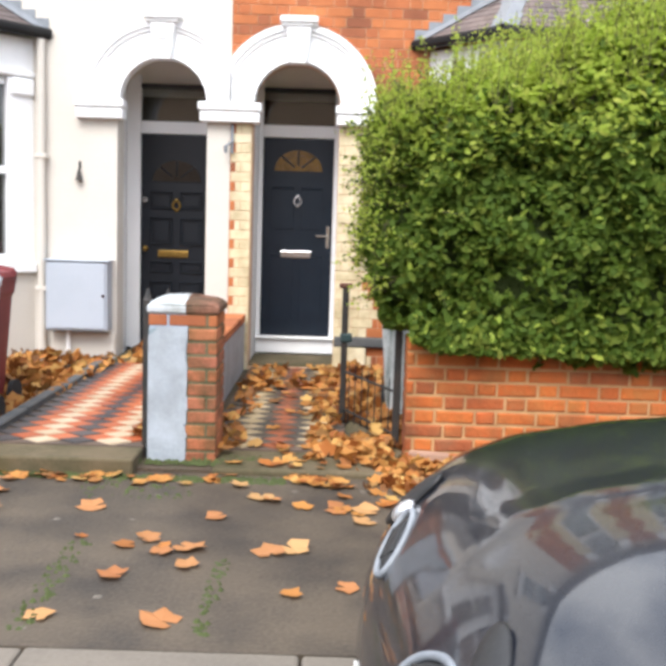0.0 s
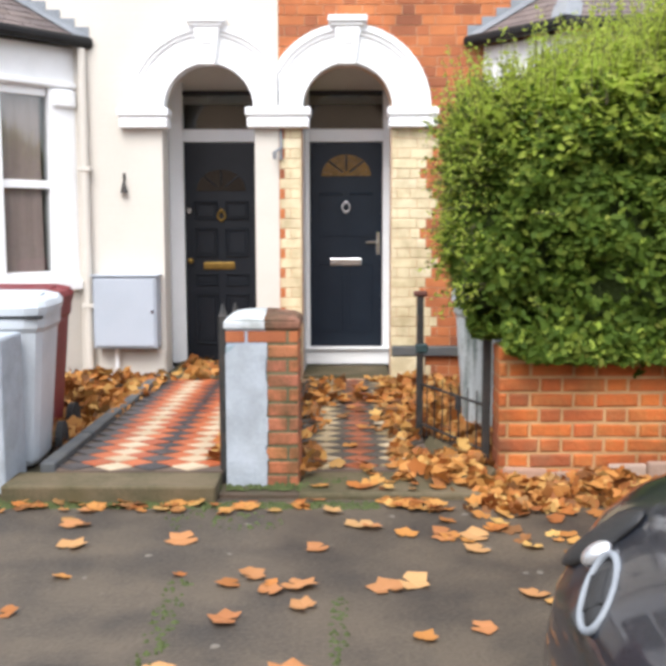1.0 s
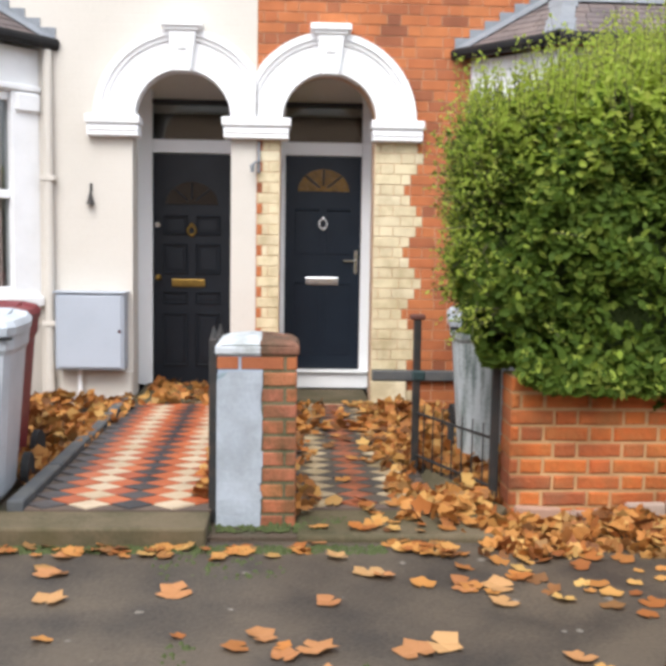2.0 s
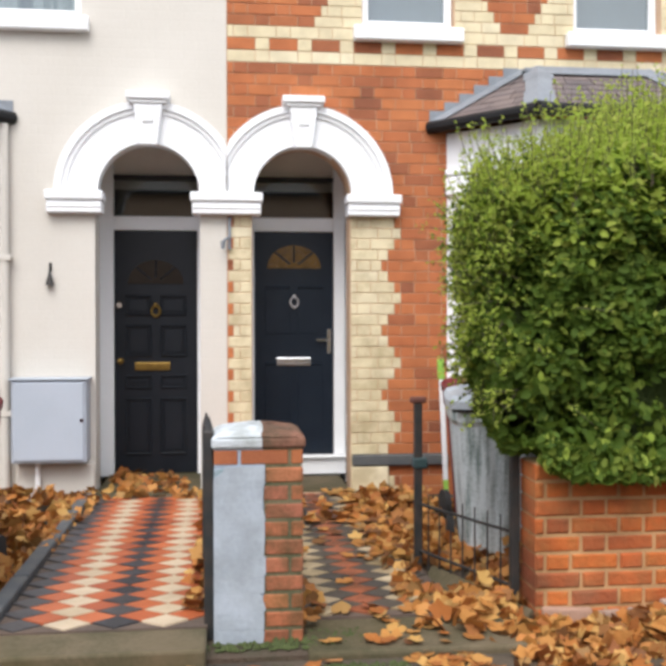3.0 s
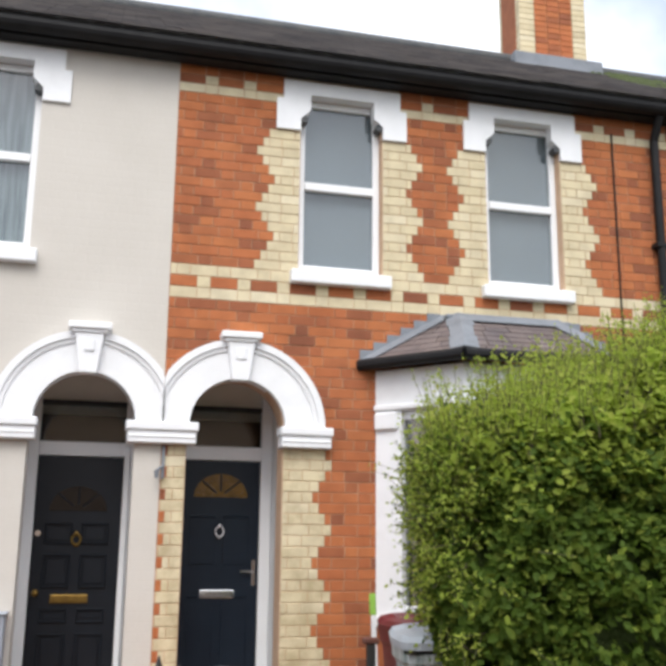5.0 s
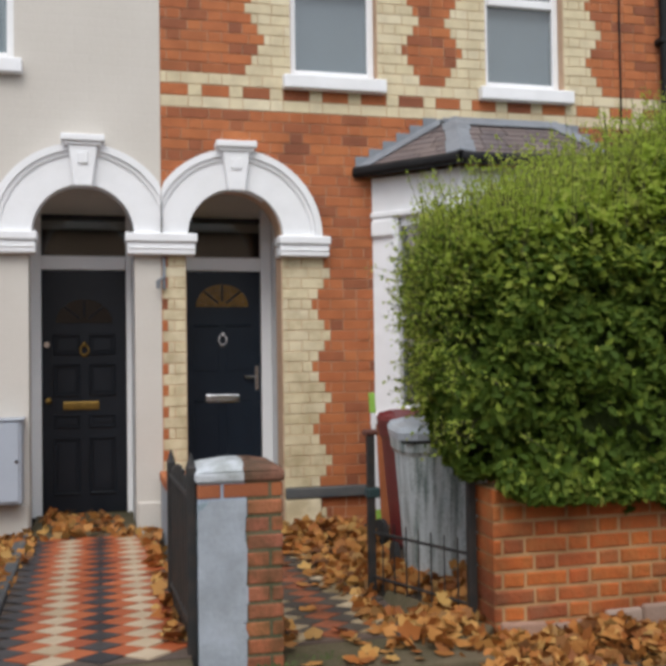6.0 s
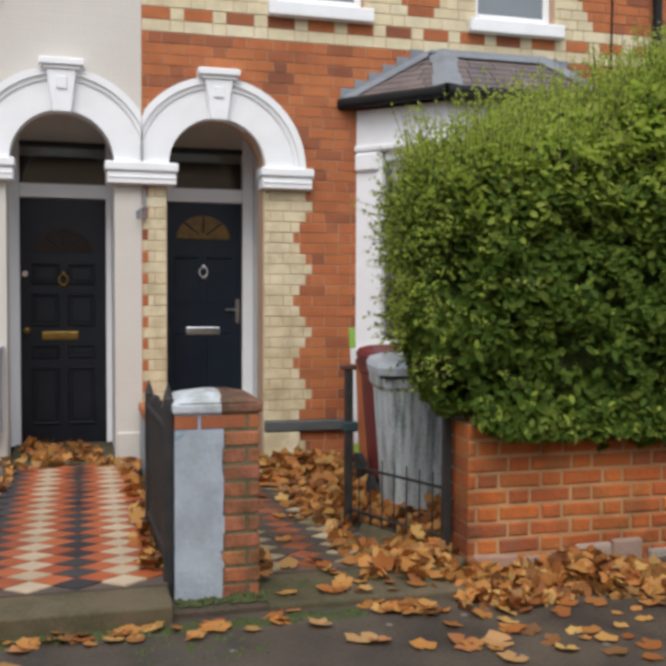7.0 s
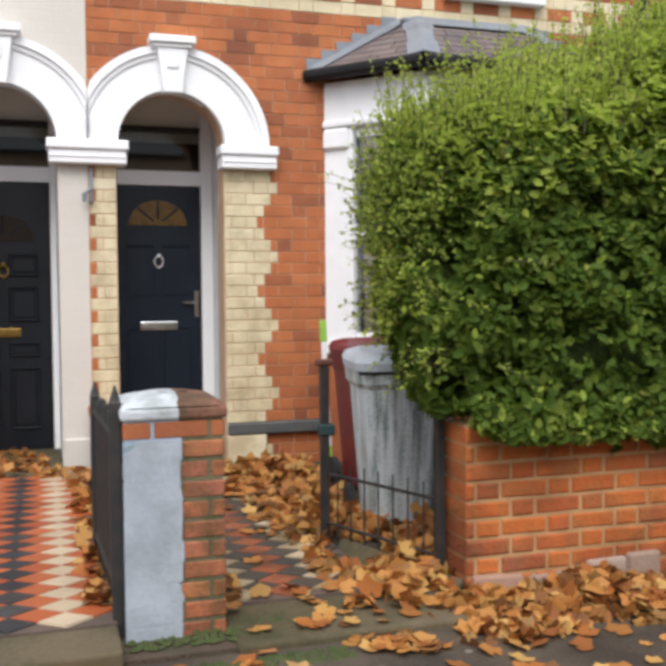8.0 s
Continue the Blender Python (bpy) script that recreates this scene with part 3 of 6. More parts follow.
# ---- doorways: arches, imposts, doors ----
def archivolt(s, group):
    """White moulded arch over a doorway; s is 1 for the brick house and -1 for the painted one."""
    cx, w = 0.605, thing("door_arch", (s * 0.605, 0, 2.27), "white painted moulded arch with keystone over a recessed doorway", "arch", group)
    def ring(r0, r1, y0, y1, n=40):
        rows = []
        for k in range(n + 1):
            a = math.pi * k / n
            c, sn = math.cos(a), math.sin(a)
            lim = (cx - 0.003) / -c if c < -1e-6 else 99
            q = [(min(r, lim), y) for r, y in ((r0, y0), (r1, y0), (r1, y1), (r0, y1))]
            rows.append([(s * (cx + r * c), y, SPRING + 0.985 * r * sn) for r, y in q])
        b = sweep(None, rows, close=True)
        b.faces.new([v for v in b.verts[:4]])
        b.faces.new([v for v in b.verts[-4:]])
        return b
    part("arch_face", ring(0.392, 0.70, -0.055, 0.10), M["white"], w)
    part("arch_moulding", ring(0.665, 0.722, -0.088, -0.0551), M["white"], w)
    part("arch_bead", ring(0.63, 0.6645, -0.07, -0.0551), M["white"], w)
    # keystone with its cap
    bm = bmesh.new()
    a = [(-0.070, 2.80), (0.070, 2.80), (0.112, 3.125), (-0.112, 3.125)]
    lo = [bm.verts.new((s * cx + x, -0.125, z)) for x, z in a]
    hi = [bm.verts.new((s * cx + x, -0.02, z)) for x, z in a]
    bm.faces.new(lo), bm.faces.new(hi)
    for k in range(4):
        bm.faces.new((lo[k], lo[(k + 1) % 4], hi[(k + 1) % 4], hi[k]))
    bmesh.ops.bevel(bm, geom=bm.edges[:], offset=0.008, segments=1, affect="EDGES")
    part("keystone", bm, M["white"], w)
    bm = boxed(s * cx - 0.045, s * cx + 0.045, -0.137, -0.12, 2.97, 3.07, 0.012)
    part("keystone_boss", bm, M["white"], w)
    bm = boxed(s * cx - 0.168, s * cx + 0.168, -0.16, 0.0, 3.15, 3.205, 0.008)
    box(bm, s * cx - 0.14, s * cx + 0.14, -0.14, 0.0, 3.122, 3.149, 0.006)
    part("keystone_cap", bm, M["white"], w)
    # outer impost
    x0, x1 = sorted((s * 0.965, s * 1.385))
    bm = boxed(x0 - 0.012, x1 + 0.012, -0.105, 0.11, 2.375, 2.445, 0.012, 2)
    box(bm, x0, x1, -0.085, 0.11, 2.275, 2.375, 0.008)
    box(bm, x0 + 0.005, x1 - 0.005, -0.093, 0.11, 2.318, 2.335, 0.004)
    part("impost", bm, M["white"], w)
    return w


archivolt(1, "arches over the doors"), archivolt(-1, "arches over the doors")
mid = thing("shared_impost", (0, 0, 2.27), "white painted moulded impost between two doorway arches", "impost")
bm = boxed(-0.285, 0.285, -0.107, 0.112, 2.375, 2.447, 0.012, 2)
part("impost_cap", bm, M["white"], mid)
bm = boxed(-0.27, 0.27, -0.087, 0.112, 2.275, 2.375, 0.008)
box(bm, -0.265, 0.265, -0.095, 0.112, 2.318, 2.335, 0.004)
part("impost_neck", bm, M["white"], mid)


def half_moon(bm, cx, y0, y1, z, r, n=16):
    a = [(cx + r * math.cos(math.pi * k / n), z + 0.86 * r * math.sin(math.pi * k / n)) for k in range(n + 1)]
    lo, hi = [bm.verts.new((x, y0, q)) for x, q in a], [bm.verts.new((x, y1, q)) for x, q in a]
    bm.faces.new(lo), bm.faces.new(hi)
    for k in range(len(a)):
        j = (k + 1) % len(a)
        bm.faces.new((lo[k], lo[j], hi[j], hi[k]))
    return bm


def raised(bm, x0, x1, y, z0, z1):
    """A raised and fielded door panel: a moulding frame round a low field."""
    for a in ((x0, x1, z1 - 0.02, z1), (x0, x1, z0, z0 + 0.02)):
        box(bm, a[0], a[1], y - 0.018, y, a[2], a[3], 0.008)
    for a in ((x0, x0 + 0.02), (x1 - 0.02, x1)):
        box(bm, a[0], a[1], y - 0.018, y, z0 + 0.0202, z1 - 0.0202, 0.008)
    box(bm, x0 + 0.035, x1 - 0.035, y - 0.007, y, z0 + 0.035, z1 - 0.035, 0.006)
    return bm


def doorway(nm, o0, o1, x0, x1, zb, zt, paint, metal, label, moon, modern):
    y = PORCH_Y
    d = thing(nm, ((x0 + x1) / 2, y, zb), label, "front door", kind="structure")
    part("door_leaf", boxed(x0, x1, y, y + 0.045, zb, zt, 0.003), paint, d)
    mw = (x0 + x1) / 2
    rows = ((0.16, 0.66), (0.74, 0.86), (1.02, 1.30), (1.38, 1.56)) if not modern else ((0.14, 0.82), (1.08, 1.50))
    for z0, z1 in rows:
        for a, b in ((x0 + 0.09, mw - 0.035), (mw + 0.035, x1 - 0.09)):
            if modern:
                b2 = boxed(a, b, y - 0.016, y - 0.0005, zb + z1 - 0.02, zb + z1, 0.007)
                box(b2, a, b, y - 0.005, y - 0.0005, zb + z0, zb + z1 - 0.021, 0.004)
            else:
                b2 = raised(bmesh.new(), a, b, y - 0.0005, zb + z0, zb + z1)
            part("door_panel", b2, paint, d)
    g = part("door_light", half_moon(bmesh.new(), mw, y - 0.010, y - 0.0005, zb + 1.66, 0.24), moon, d, "half-moon pane in the door")
    for k in range(3):
        a = math.pi * (k + 1) / 4
        part("glazing_bar", tube(bmesh.new(), (mw + 0.05 * math.cos(a), y - 0.011, zb + 1.66 + 0.05 * math.sin(a)), (mw + 0.235 * math.cos(a), y - 0.011, zb + 1.66 + 0.2 * math.sin(a)), 0.008, n=6), paint, g)
    # frame
    f = part("door_frame", boxed(o0 + 0.002, x0 - 0.004, y - 0.03, y + 0.06, zb - 0.02, 2.80, 0.004), M["upvc"], d, "white door frame")
    part("frame_jamb", boxed(x1 + 0.004, o1 - 0.002, y - 0.03, y + 0.06, zb - 0.02, 2.80, 0.004), M["upvc"], f)
    part("transom", boxed(x0 - 0.0035, x1 + 0.0035, y - 0.028, y + 0.06, zt + 0.004, zt + 0.125, 0.006), M["upvc"], f)
    part("frame_head", boxed(x0 - 0.0035, x1 + 0.0035, y - 0.02, y + 0.06, 2.672, 2.715, 0.004), M["trim"], f)
    part("fanlight", boxed(x0 - 0.003, x1 + 0.003, y + 0.012, y + 0.018, zt + 0.126, 2.671), M["pane"], d, "clear fanlight pane").visible_shadow = False
    part("panel_over_fanlight", boxed(o0, o1, y + 0.062, y + 0.11, 2.60, 2.984), M["plaster"], d, "plastered panel over the fanlight")
    # added dark sheet that stands for the unlit hall behind the fanlight
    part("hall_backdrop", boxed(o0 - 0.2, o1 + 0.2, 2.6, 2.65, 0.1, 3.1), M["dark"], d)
    # furniture of the door
    lz = zb + (0.83 if modern else 0.935)
    lx = mw - 0.005 if modern else mw - 0.03
    b2 = boxed(lx - 0.153, lx + 0.153, y - 0.016, y - 0.0005, lz - 0.035, lz + 0.035, 0.006, 2)
    box(b2, lx - 0.12, lx + 0.12, y - 0.022, y - 0.0165, lz - 0.02, lz + 0.02, 0.003)
    part("letterbox", b2, metal, d)
    kz = zb + (1.36 if modern else 1.42)
    b2 = bmesh.new()
    bmesh.ops.create_uvsphere(b2, u_segments=10, v_segments=8, radius=0.022, matrix=Matrix.Translation((mw, y - 0.022, kz + 0.05)))
    for k in range(14):
        a, c = 2 * math.pi * k / 14, 2 * math.pi * (k + 1) / 14
        tube(b2, (mw + 0.036 * math.sin(a), y - 0.022, kz + 0.045 * math.cos(a)), (mw + 0.036 * math.sin(c), y - 0.022, kz + 0.045 * math.cos(c)), 0.010, n=6)
    box(b2, mw - 0.018, mw + 0.018, y - 0.016, y - 0.0005, kz - 0.06, kz - 0.03, 0.004)
    part("knocker", b2, metal, d, smooth=True)
    if modern:
        b2 = boxed(x1 - 0.055, x1 - 0.022, y - 0.012, y - 0.0005, zb + 0.90, zb + 1.12, 0.004)
        tube(b2, (x1 - 0.04, y - 0.03, zb + 1.02), (x1 - 0.155, y - 0.03, zb + 1.02), 0.011)
        tube(b2, (x1 - 0.04, y - 0.03, zb + 1.02), (x1 - 0.04, y - 0.001, zb + 1.02), 0.012)
        part("lever_handle", b2, M["chrome"], d)
        b2 = boxed(o0 + 0.003, o1 - 0.003, y - 0.10, y - 0.0305, zb - 0.17, zb - 0.022, 0.01)
        box(b2, o0 + 0.003, o1 - 0.003, y - 0.14, y - 0.031, zb - 0.02, zb + 0.004, 0.006)
        part("threshold", b2, M["upvc"], d, "white raised door sill")
    else:
        b2 = bmesh.new()
        bmesh.ops.create_uvsphere(b2, u_segments=12, v_segments=8, radius=0.03, matrix=Matrix.Translation((x0 + 0.055, y - 0.05, zb + 0.985)))
        tube(b2, (x0 + 0.055, y - 0.045, zb + 0.985), (x0 + 0.055, y - 0.001, zb + 0.985), 0.012)
        part("door_knob", b2, metal, d, smooth=True)
        b2 = bmesh.new()
        tube(b2, (x0 + 0.04, y - 0.02, zb + 1.47), (x0 + 0.04, y - 0.001, zb + 1.47), 0.026, n=14)
        part("lock", b2, M["chrome"], d)
        part("threshold", boxed(x0, x1, y - 0.06, y - 0.001, zb - 0.06, zb - 0.004, 0.008), M["stone"], d)
    return d


doorway("door_1", RO[0], 1.048, 0.245, 0.945, 0.245, 2.228, M["navy"], M["chrome"], "dark navy panelled front door with amber half-moon light", M["amber"], True)
doorway("door_2", -1.116, LO[1], -0.975, -0.262, 0.105, 2.228, M["black_door"], M["brass"], "black six-panel front door with brass letterbox", M["dark_pane"], False)
tagged(part("porch_step", boxed(0.2005, 0.9895, 0.02, 0.69, 0.0, 0.075, 0.01), M["stone"]), "worn brown stone step below the front door", "step", kind="structure")
tagged(part("porch_floor", boxed(-1.0245, -0.2105, -0.25, 0.83, 0.0, 0.10, 0.006), M["stone"]), "stone doorstep of the recessed porch", "step", kind="structure")


# ---- sash windows ----
def window(nm, x0, x1, z0, z1, label, fill, show):
    w = thing(nm, ((x0 + x1) / 2, 0.05, z0), label, "sash window", kind="structure")
    y = 0.09
    f = bmesh.new()
    for a in ((x0 + 0.002, x0 + 0.062, z0, z1), (x1 - 0.062, x1 - 0.002, z0, z1)):
        box(f, a[0], a[1], y, y + 0.07, a[2], a[3], 0.006)
    zm = z0 + 0.495 * (z1 - z0)
    for a in ((z0, z0 + 0.085), (z1 - 0.06, z1)):
        box(f, x0 + 0.0622, x1 - 0.0622, y + 0.002, y + 0.068, a[0], a[1], 0.006)
    part("window_frame", f, M["upvc"], w)
    part("meeting_rail", boxed(x0 + 0.0622, x1 - 0.0622, y - 0.012, y + 0.06, zm - 0.035, zm + 0.04, 0.006), M["upvc"], w)
    for a, b in ((z0 + 0.0855, zm - 0.0355), (zm + 0.0405, z1 - 0.0605)):
        part("pane", boxed(x0 + 0.0625, x1 - 0.0625, y + 0.03, y + 0.036, a, b), M["pane"], w).visible_shadow = False
    part(show, boxed(x0 + 0.01, x1 - 0.01, y + 0.075, y + 0.085, z0 + 0.004, z1 - 0.004), fill, w)
    s = boxed(x0 - 0.075, x1 + 0.065, -0.085, 0.088, z0 - 0.118, z0 - 0.002, 0.012, 2)
    part("window_sill", s, M["white"], w, "white painted stone sill")
    # lintel with dropped ears, and the little corbels inside it
    e0, e1 = x0 - 0.222, x1 + 0.228
    pts = [(e0, 5.105), (x0 - 0.002, 5.105), (x0 - 0.002, 5.22), (x0 + 0.085, 5.30), (x0 + 0.085, 5.455), (x1 - 0.085, 5.455), (x1 - 0.085, 5.30), (x1 + 0.002, 5.22), (x1 + 0.002, 5.105),
           (e1, 5.105), (e1, 5.40), (e1 - 0.06, 5.40), (e1 - 0.06, 5.58), (e0 + 0.06, 5.58), (e0 + 0.06, 5.40), (e0, 5.40)]
    lt = slab(pts, [], -0.03, 0.085)
    part("lintel", lt, M["white"], w, "white painted lintel with dropped ears")
    for cx, sg in ((x0 + 0.03, 1), (x1 - 0.03, -1)):
        b = bmesh.new()
        tube(b, (cx, -0.02, 5.22), (cx, 0.085, 5.22), 0.036, n=10)
        part("corbel", b, M["grime"], w, "weathered dark corbel")
    return w


window("window_1", *W1, 3.805, 5.455, "white sash window with grey panes under a white lintel", M["blind"], "blind")
window("window_2", *W2, 3.805, 5.455, "white sash window with grey panes under a white lintel", M["blind"], "blind")
window("window_3", -1.90, -1.125, 3.80, 5.455, "white sash window of the painted house with net curtain", M["net"], "curtain")


# ---- bay windows ----
def bay(s, label):
    """A canted bay: s is 1 for the brick house, -1 for the painted one."""
    b = thing("bay_window", (s * 2.95, -0.4, 0.0), label, "bay window", "bay windows")
    A, B, C, D = (1.78, 0.0), (2.36, -0.62), (3.64, -0.62), (4.22, 0.0)
    def wall(p, q, z0, z1, t, m, nm, u0=0.0, u1=1.0, off=0.0, bev=0.006):
        """A piece of the bay's side from p to q between the shares u0 and u1."""
        d = Vector((q[0] - p[0], q[1] - p[1], 0))
        nrm = Vector((d.y, -d.x, 0)).normalized()
        if nrm.y > 0 or (abs(nrm.y) < 1e-6):
            nrm = -nrm
        ln, d = d.length, d.normalized()
        bm = box(bmesh.new(), u0 * ln, u1 * ln, -off, t - off, z0, z1, bev)
        mx = Matrix(((d.x, -nrm.x, 0, p[0]), (d.y, -nrm.y, 0, p[1]), (0, 0, 1, 0), (0, 0, 0, 1)))
        bmesh.ops.transform(bm, matrix=Matrix.Diagonal((s, 1, 1, 1)) @ mx, verts=bm.verts[:])
        return part(nm, bm, m, b)
    for k, (p, q) in enumerate(((A, B), (B, C), (C, D))):
        wall(p, q, 0.0, 0.86, 0.12, M["render"] if s < 0 else M["red_i"], "apron_wall", 0.002, 0.998)
        wall(p, q, 0.862, 0.95, 0.14, M["white"], "bay_sill", 0.0, 1.0, 0.05, 0.01)
        e = 0.30 if k != 1 else 0.10
        wall(p, q, 0.952, 2.60, 0.12, M["white"], "pilaster", 0.004, e, 0.0)
        wall(p, q, 0.952, 2.60, 0.12, M["white"], "pilaster", 1 - e * (0.6 if k == 0 else 1), 0.996, 0.0)
        wall(p, q, 2.602, 2.96, 0.12, M["white"], "bay_frieze", 0.002, 0.998, 0.0)
        wall(p, q, 2.44, 2.60, 0.1, M["white"], "capital", 0.002, e * 0.9, 0.035, 0.02)
        wall(p, q, 2.61, 2.66, 0.1, M["white"], "moulding", 0.0, 1.0, 0.03, 0.01)
        g0, g1 = e + 0.004, 1 - e * (0.6 if k == 0 else 1) - 0.004
        wall(p, q, 0.952, 1.03, 0.06, M["upvc"], "bottom_rail", g0, g1, -0.04)
        wall(p, q, 2.53, 2.60, 0.06, M["upvc"], "top_rail", g0, g1, -0.04)
        wall(p, q, 1.745, 1.815, 0.06, M["upvc"], "meeting_rail", g0, g1, -0.035)
        wall(p, q, 1.031, 1.744, 0.008, M["pane"], "pane", g0, g1, -0.06, 0).visible_shadow = False
        wall(p, q, 1.816, 2.529, 0.008, M["pane"], "pane", g0, g1, -0.06, 0).visible_shadow = False
        wall(p, q, 0.96, 2.59, 0.02, M["curtain"], "curtain", g0 + 0.12 * (g1 - g0), g1, -0.075, 0)
    # gutter, roof and lead
    gut = [(1.64, 0.0), (2.30, -0.76), (3.70, -0.76), (4.36, 0.0)]
    top = [(2.38, 0.006), (2.52, -0.10), (3.48, -0.10), (3.62, 0.006)]
    bm = bmesh.new()
    for (ax, ay), (bx, by) in zip(gut, gut[1:]):
        tube(bm, (s * ax, ay, 3.005), (s * bx, by, 3.005), 0.05, n=10)
        v = [bm.verts.new((s * x, y, z)) for x, y, z in ((ax, ay, 2.955), (bx, by, 2.955), (bx, by + 0.02, 3.03), (ax, ay + 0.02, 3.03))]
        bm.faces.new(v)
    part("gutter", bm, M["black"], b)
    rnd = random.Random(5)
    for k in range(3):
        (ax, ay), (bx, by), (cx, cy), (dx, dy) = gut[k], gut[k + 1], top[k + 1], top[k]
        rows = 7
        bm = bmesh.new()
        for r in range(rows):
            u0, u1 = r / rows, (r + 1.25) / rows if r < rows - 1 else 1
            lx, ly, rx, ry = ax + (dx - ax) * u0, ay + (dy - ay) * u0, bx + (cx - bx) * u0, by + (cy - by) * u0
            tlx, tly, trx, tr_y = ax + (dx - ax) * u1, ay + (dy - ay) * u1, bx + (cx - bx) * u1, by + (cy - by) * u1
            z0, z1 = 3.03 + 0.44 * u0 + 0.014, 3.03 + 0.44 * u1
            n = max(2, int(math.hypot(rx - lx, ry - ly) / 0.2))
            for j in range(n):
                f0, f1 = (j + 0.02) / n, (j + 0.98) / n
                vs = [bm.verts.new((s * (p0 + (p1 - p0) * f), q0 + (q1 - q0) * f, z + rnd.uniform(-0.003, 0.003))) for p0, p1, q0, q1, f, z in (
                    (lx, rx, ly, ry, f0, z0), (lx, rx, ly, ry, f1, z0), (tlx, trx, tly, tr_y, f1, z1), (tlx, trx, tly, tr_y, f0, z1))]
                bm.faces.new(vs)
        ret = bmesh.ops.extrude_face_region(bm, geom=bm.faces[:])["geom"]
        bmesh.ops.translate(bm, vec=(0, 0, -0.012), verts=[g for g in ret if isinstance(g, bmesh.types.BMVert)])
        part("roof_slates", bm, M["bayslate"], b, "brown-grey slates of the bay roof")
    bm = bmesh.new()
    v = [bm.verts.new((s * x, y, z)) for (x, y), z in [(p, 3.02) for p in gut] + [(p, 3.455) for p in top]]
    for k in range(3):
        bm.faces.new((v[k], v[k + 1], v[k + 5], v[k + 4]))
    part("roof_boarding", bm, M["slate"], b)
    def on_roof(k, u, v, lift):
        """A place on slope k: u along the eaves, v from the gutter to the top."""
        (ax, ay), (bx, by), (cx, cy), (dx, dy) = gut[k], gut[k + 1], top[k + 1], top[k]
        lx, ly, rx, ry = ax + (dx - ax) * v, ay + (dy - ay) * v, bx + (cx - bx) * v, by + (cy - by) * v
        return (s * (lx + (rx - lx) * u), ly + (ry - ly) * u, 3.03 + 0.44 * v + lift)
    def lead_strip(nm, cells, label):
        bm = bmesh.new()
        for q in cells:
            bm.faces.new([bm.verts.new(p) for p in q])
        bmesh.ops.remove_doubles(bm, verts=bm.verts[:], dist=0.001)
        ret = bmesh.ops.extrude_face_region(bm, geom=bm.faces[:])["geom"]
        bmesh.ops.translate(bm, vec=(0, 0, 0.007), verts=[g for g in ret if isinstance(g, bmesh.types.BMVert)])
        part(nm, bm, M["lead"], b, label)
    def share(k, v, w):
        """The part of the slope's width at v that w metres take."""
        p, q = Vector(on_roof(k, 0, v, 0)), Vector(on_roof(k, 1, v, 0))
        return min(0.48, w / max(0.02, (q - p).length))
    steps = [j / 6 for j in range(7)]
    for k in (1, 2):
        cells = []
        for v0, v1 in zip(steps, steps[1:]):
            wob = 0.12 + 0.012 * math.sin(9 * v0 + k)
            cells.append([on_roof(k - 1, 1 - share(k - 1, v0, wob), v0, 0.022), on_roof(k - 1, 1, v0, 0.036), on_roof(k - 1, 1, v1, 0.036), on_roof(k - 1, 1 - share(k - 1, v1, wob), v1, 0.022)])
            cells.append([on_roof(k, 0, v0, 0.036), on_roof(k, share(k, v0, wob), v0, 0.022), on_roof(k, share(k, v1, wob), v1, 0.022), on_roof(k, 0, v1, 0.036)])
        lead_strip("lead_hip", cells, "wide grey lead hip")
    for k in (0, 2):
        cells = []
        for v0, v1 in zip(steps, steps[1:]):
            f0, f1 = (0.0, share(k, v0, 0.15)), (0.0, share(k, v1, 0.15))
            if k == 2:
                f0, f1 = (1 - f0[1], 1.0), (1 - f1[1], 1.0)
            cells.append([on_roof(k, f0[0], v0, 0.026), on_roof(k, f0[1], v0, 0.023), on_roof(k, f1[1], v1, 0.023), on_roof(k, f1[0], v1, 0.026)])
        lead_strip("lead_apron", cells, "grey lead apron against the wall")
    lead_strip("lead_apron", [[on_roof(1, u0, 0.80, 0.028), on_roof(1, u1, 0.80, 0.028), on_roof(1, u1, 1.0, 0.030), on_roof(1, u0, 1.0, 0.030)] for u0, u1 in zip(steps, steps[1:])], "grey lead apron against the wall")
    for x0, x1, k in ((gut[0][0], top[0][0], 0), (top[3][0], gut[3][0], 1)):
        n = 6
        for j in range(n):
            u = (j + 0.5) / n
            z = 3.05 + 0.44 * (u if k == 0 else 1 - u)
            xa, xb = sorted((s * (x0 + (x1 - x0) * j / n), s * (x0 + (x1 - x0) * (j + 1.05) / n)))
            part("stepped_flashing", boxed(xa, xb, -0.014, -0.0095, z - 0.05, z + 0.055, 0.002), M["lead"], b, "stepped lead flashing")
    xa, xb = sorted((s * 2.40, s * 3.60))
    bm = boxed(xa, xb, -0.12, -0.009, 3.452, 3.49, 0.01)
    part("top_flashing", bm, M["lead"], b, "grey lead flashing")
    return b


bay(1, "white painted canted bay window with slate roof behind a hedge")
bay(-1, "white painted canted bay window with slate roof and curtains")

# ---- roof, gutter, chimney ----
roof = tagged(part("roof", slab([(-9.3, 0), (9.3, 0), (9.3, 0.05), (-9.3, 0.05)], [], 0, 4.62), M["grime"]), "dark slate roof of the terrace", "roof", kind="structure")
SLOPE = math.atan2(8.17 - 5.72, 3.75)
roof.data.transform(Matrix.Translation((0, -0.25, 5.70)) @ Matrix.Rotation(SLOPE, 4, "X"))
back = tagged(part("roof_rear", slab([(-9.3, 0), (9.3, 0), (9.3, 0.05), (-9.3, 0.05)], [], 0, 4.62), M["grime"]), "dark slate rear slope of the terrace roof", "roof", kind="structure")
back.data.transform(Matrix.Translation((0, 7.3, 5.70)) @ Matrix.Diagonal((1, -1, 1, 1)) @ Matrix.Rotation(SLOPE, 4, "X"))
rnd = random.Random(11)
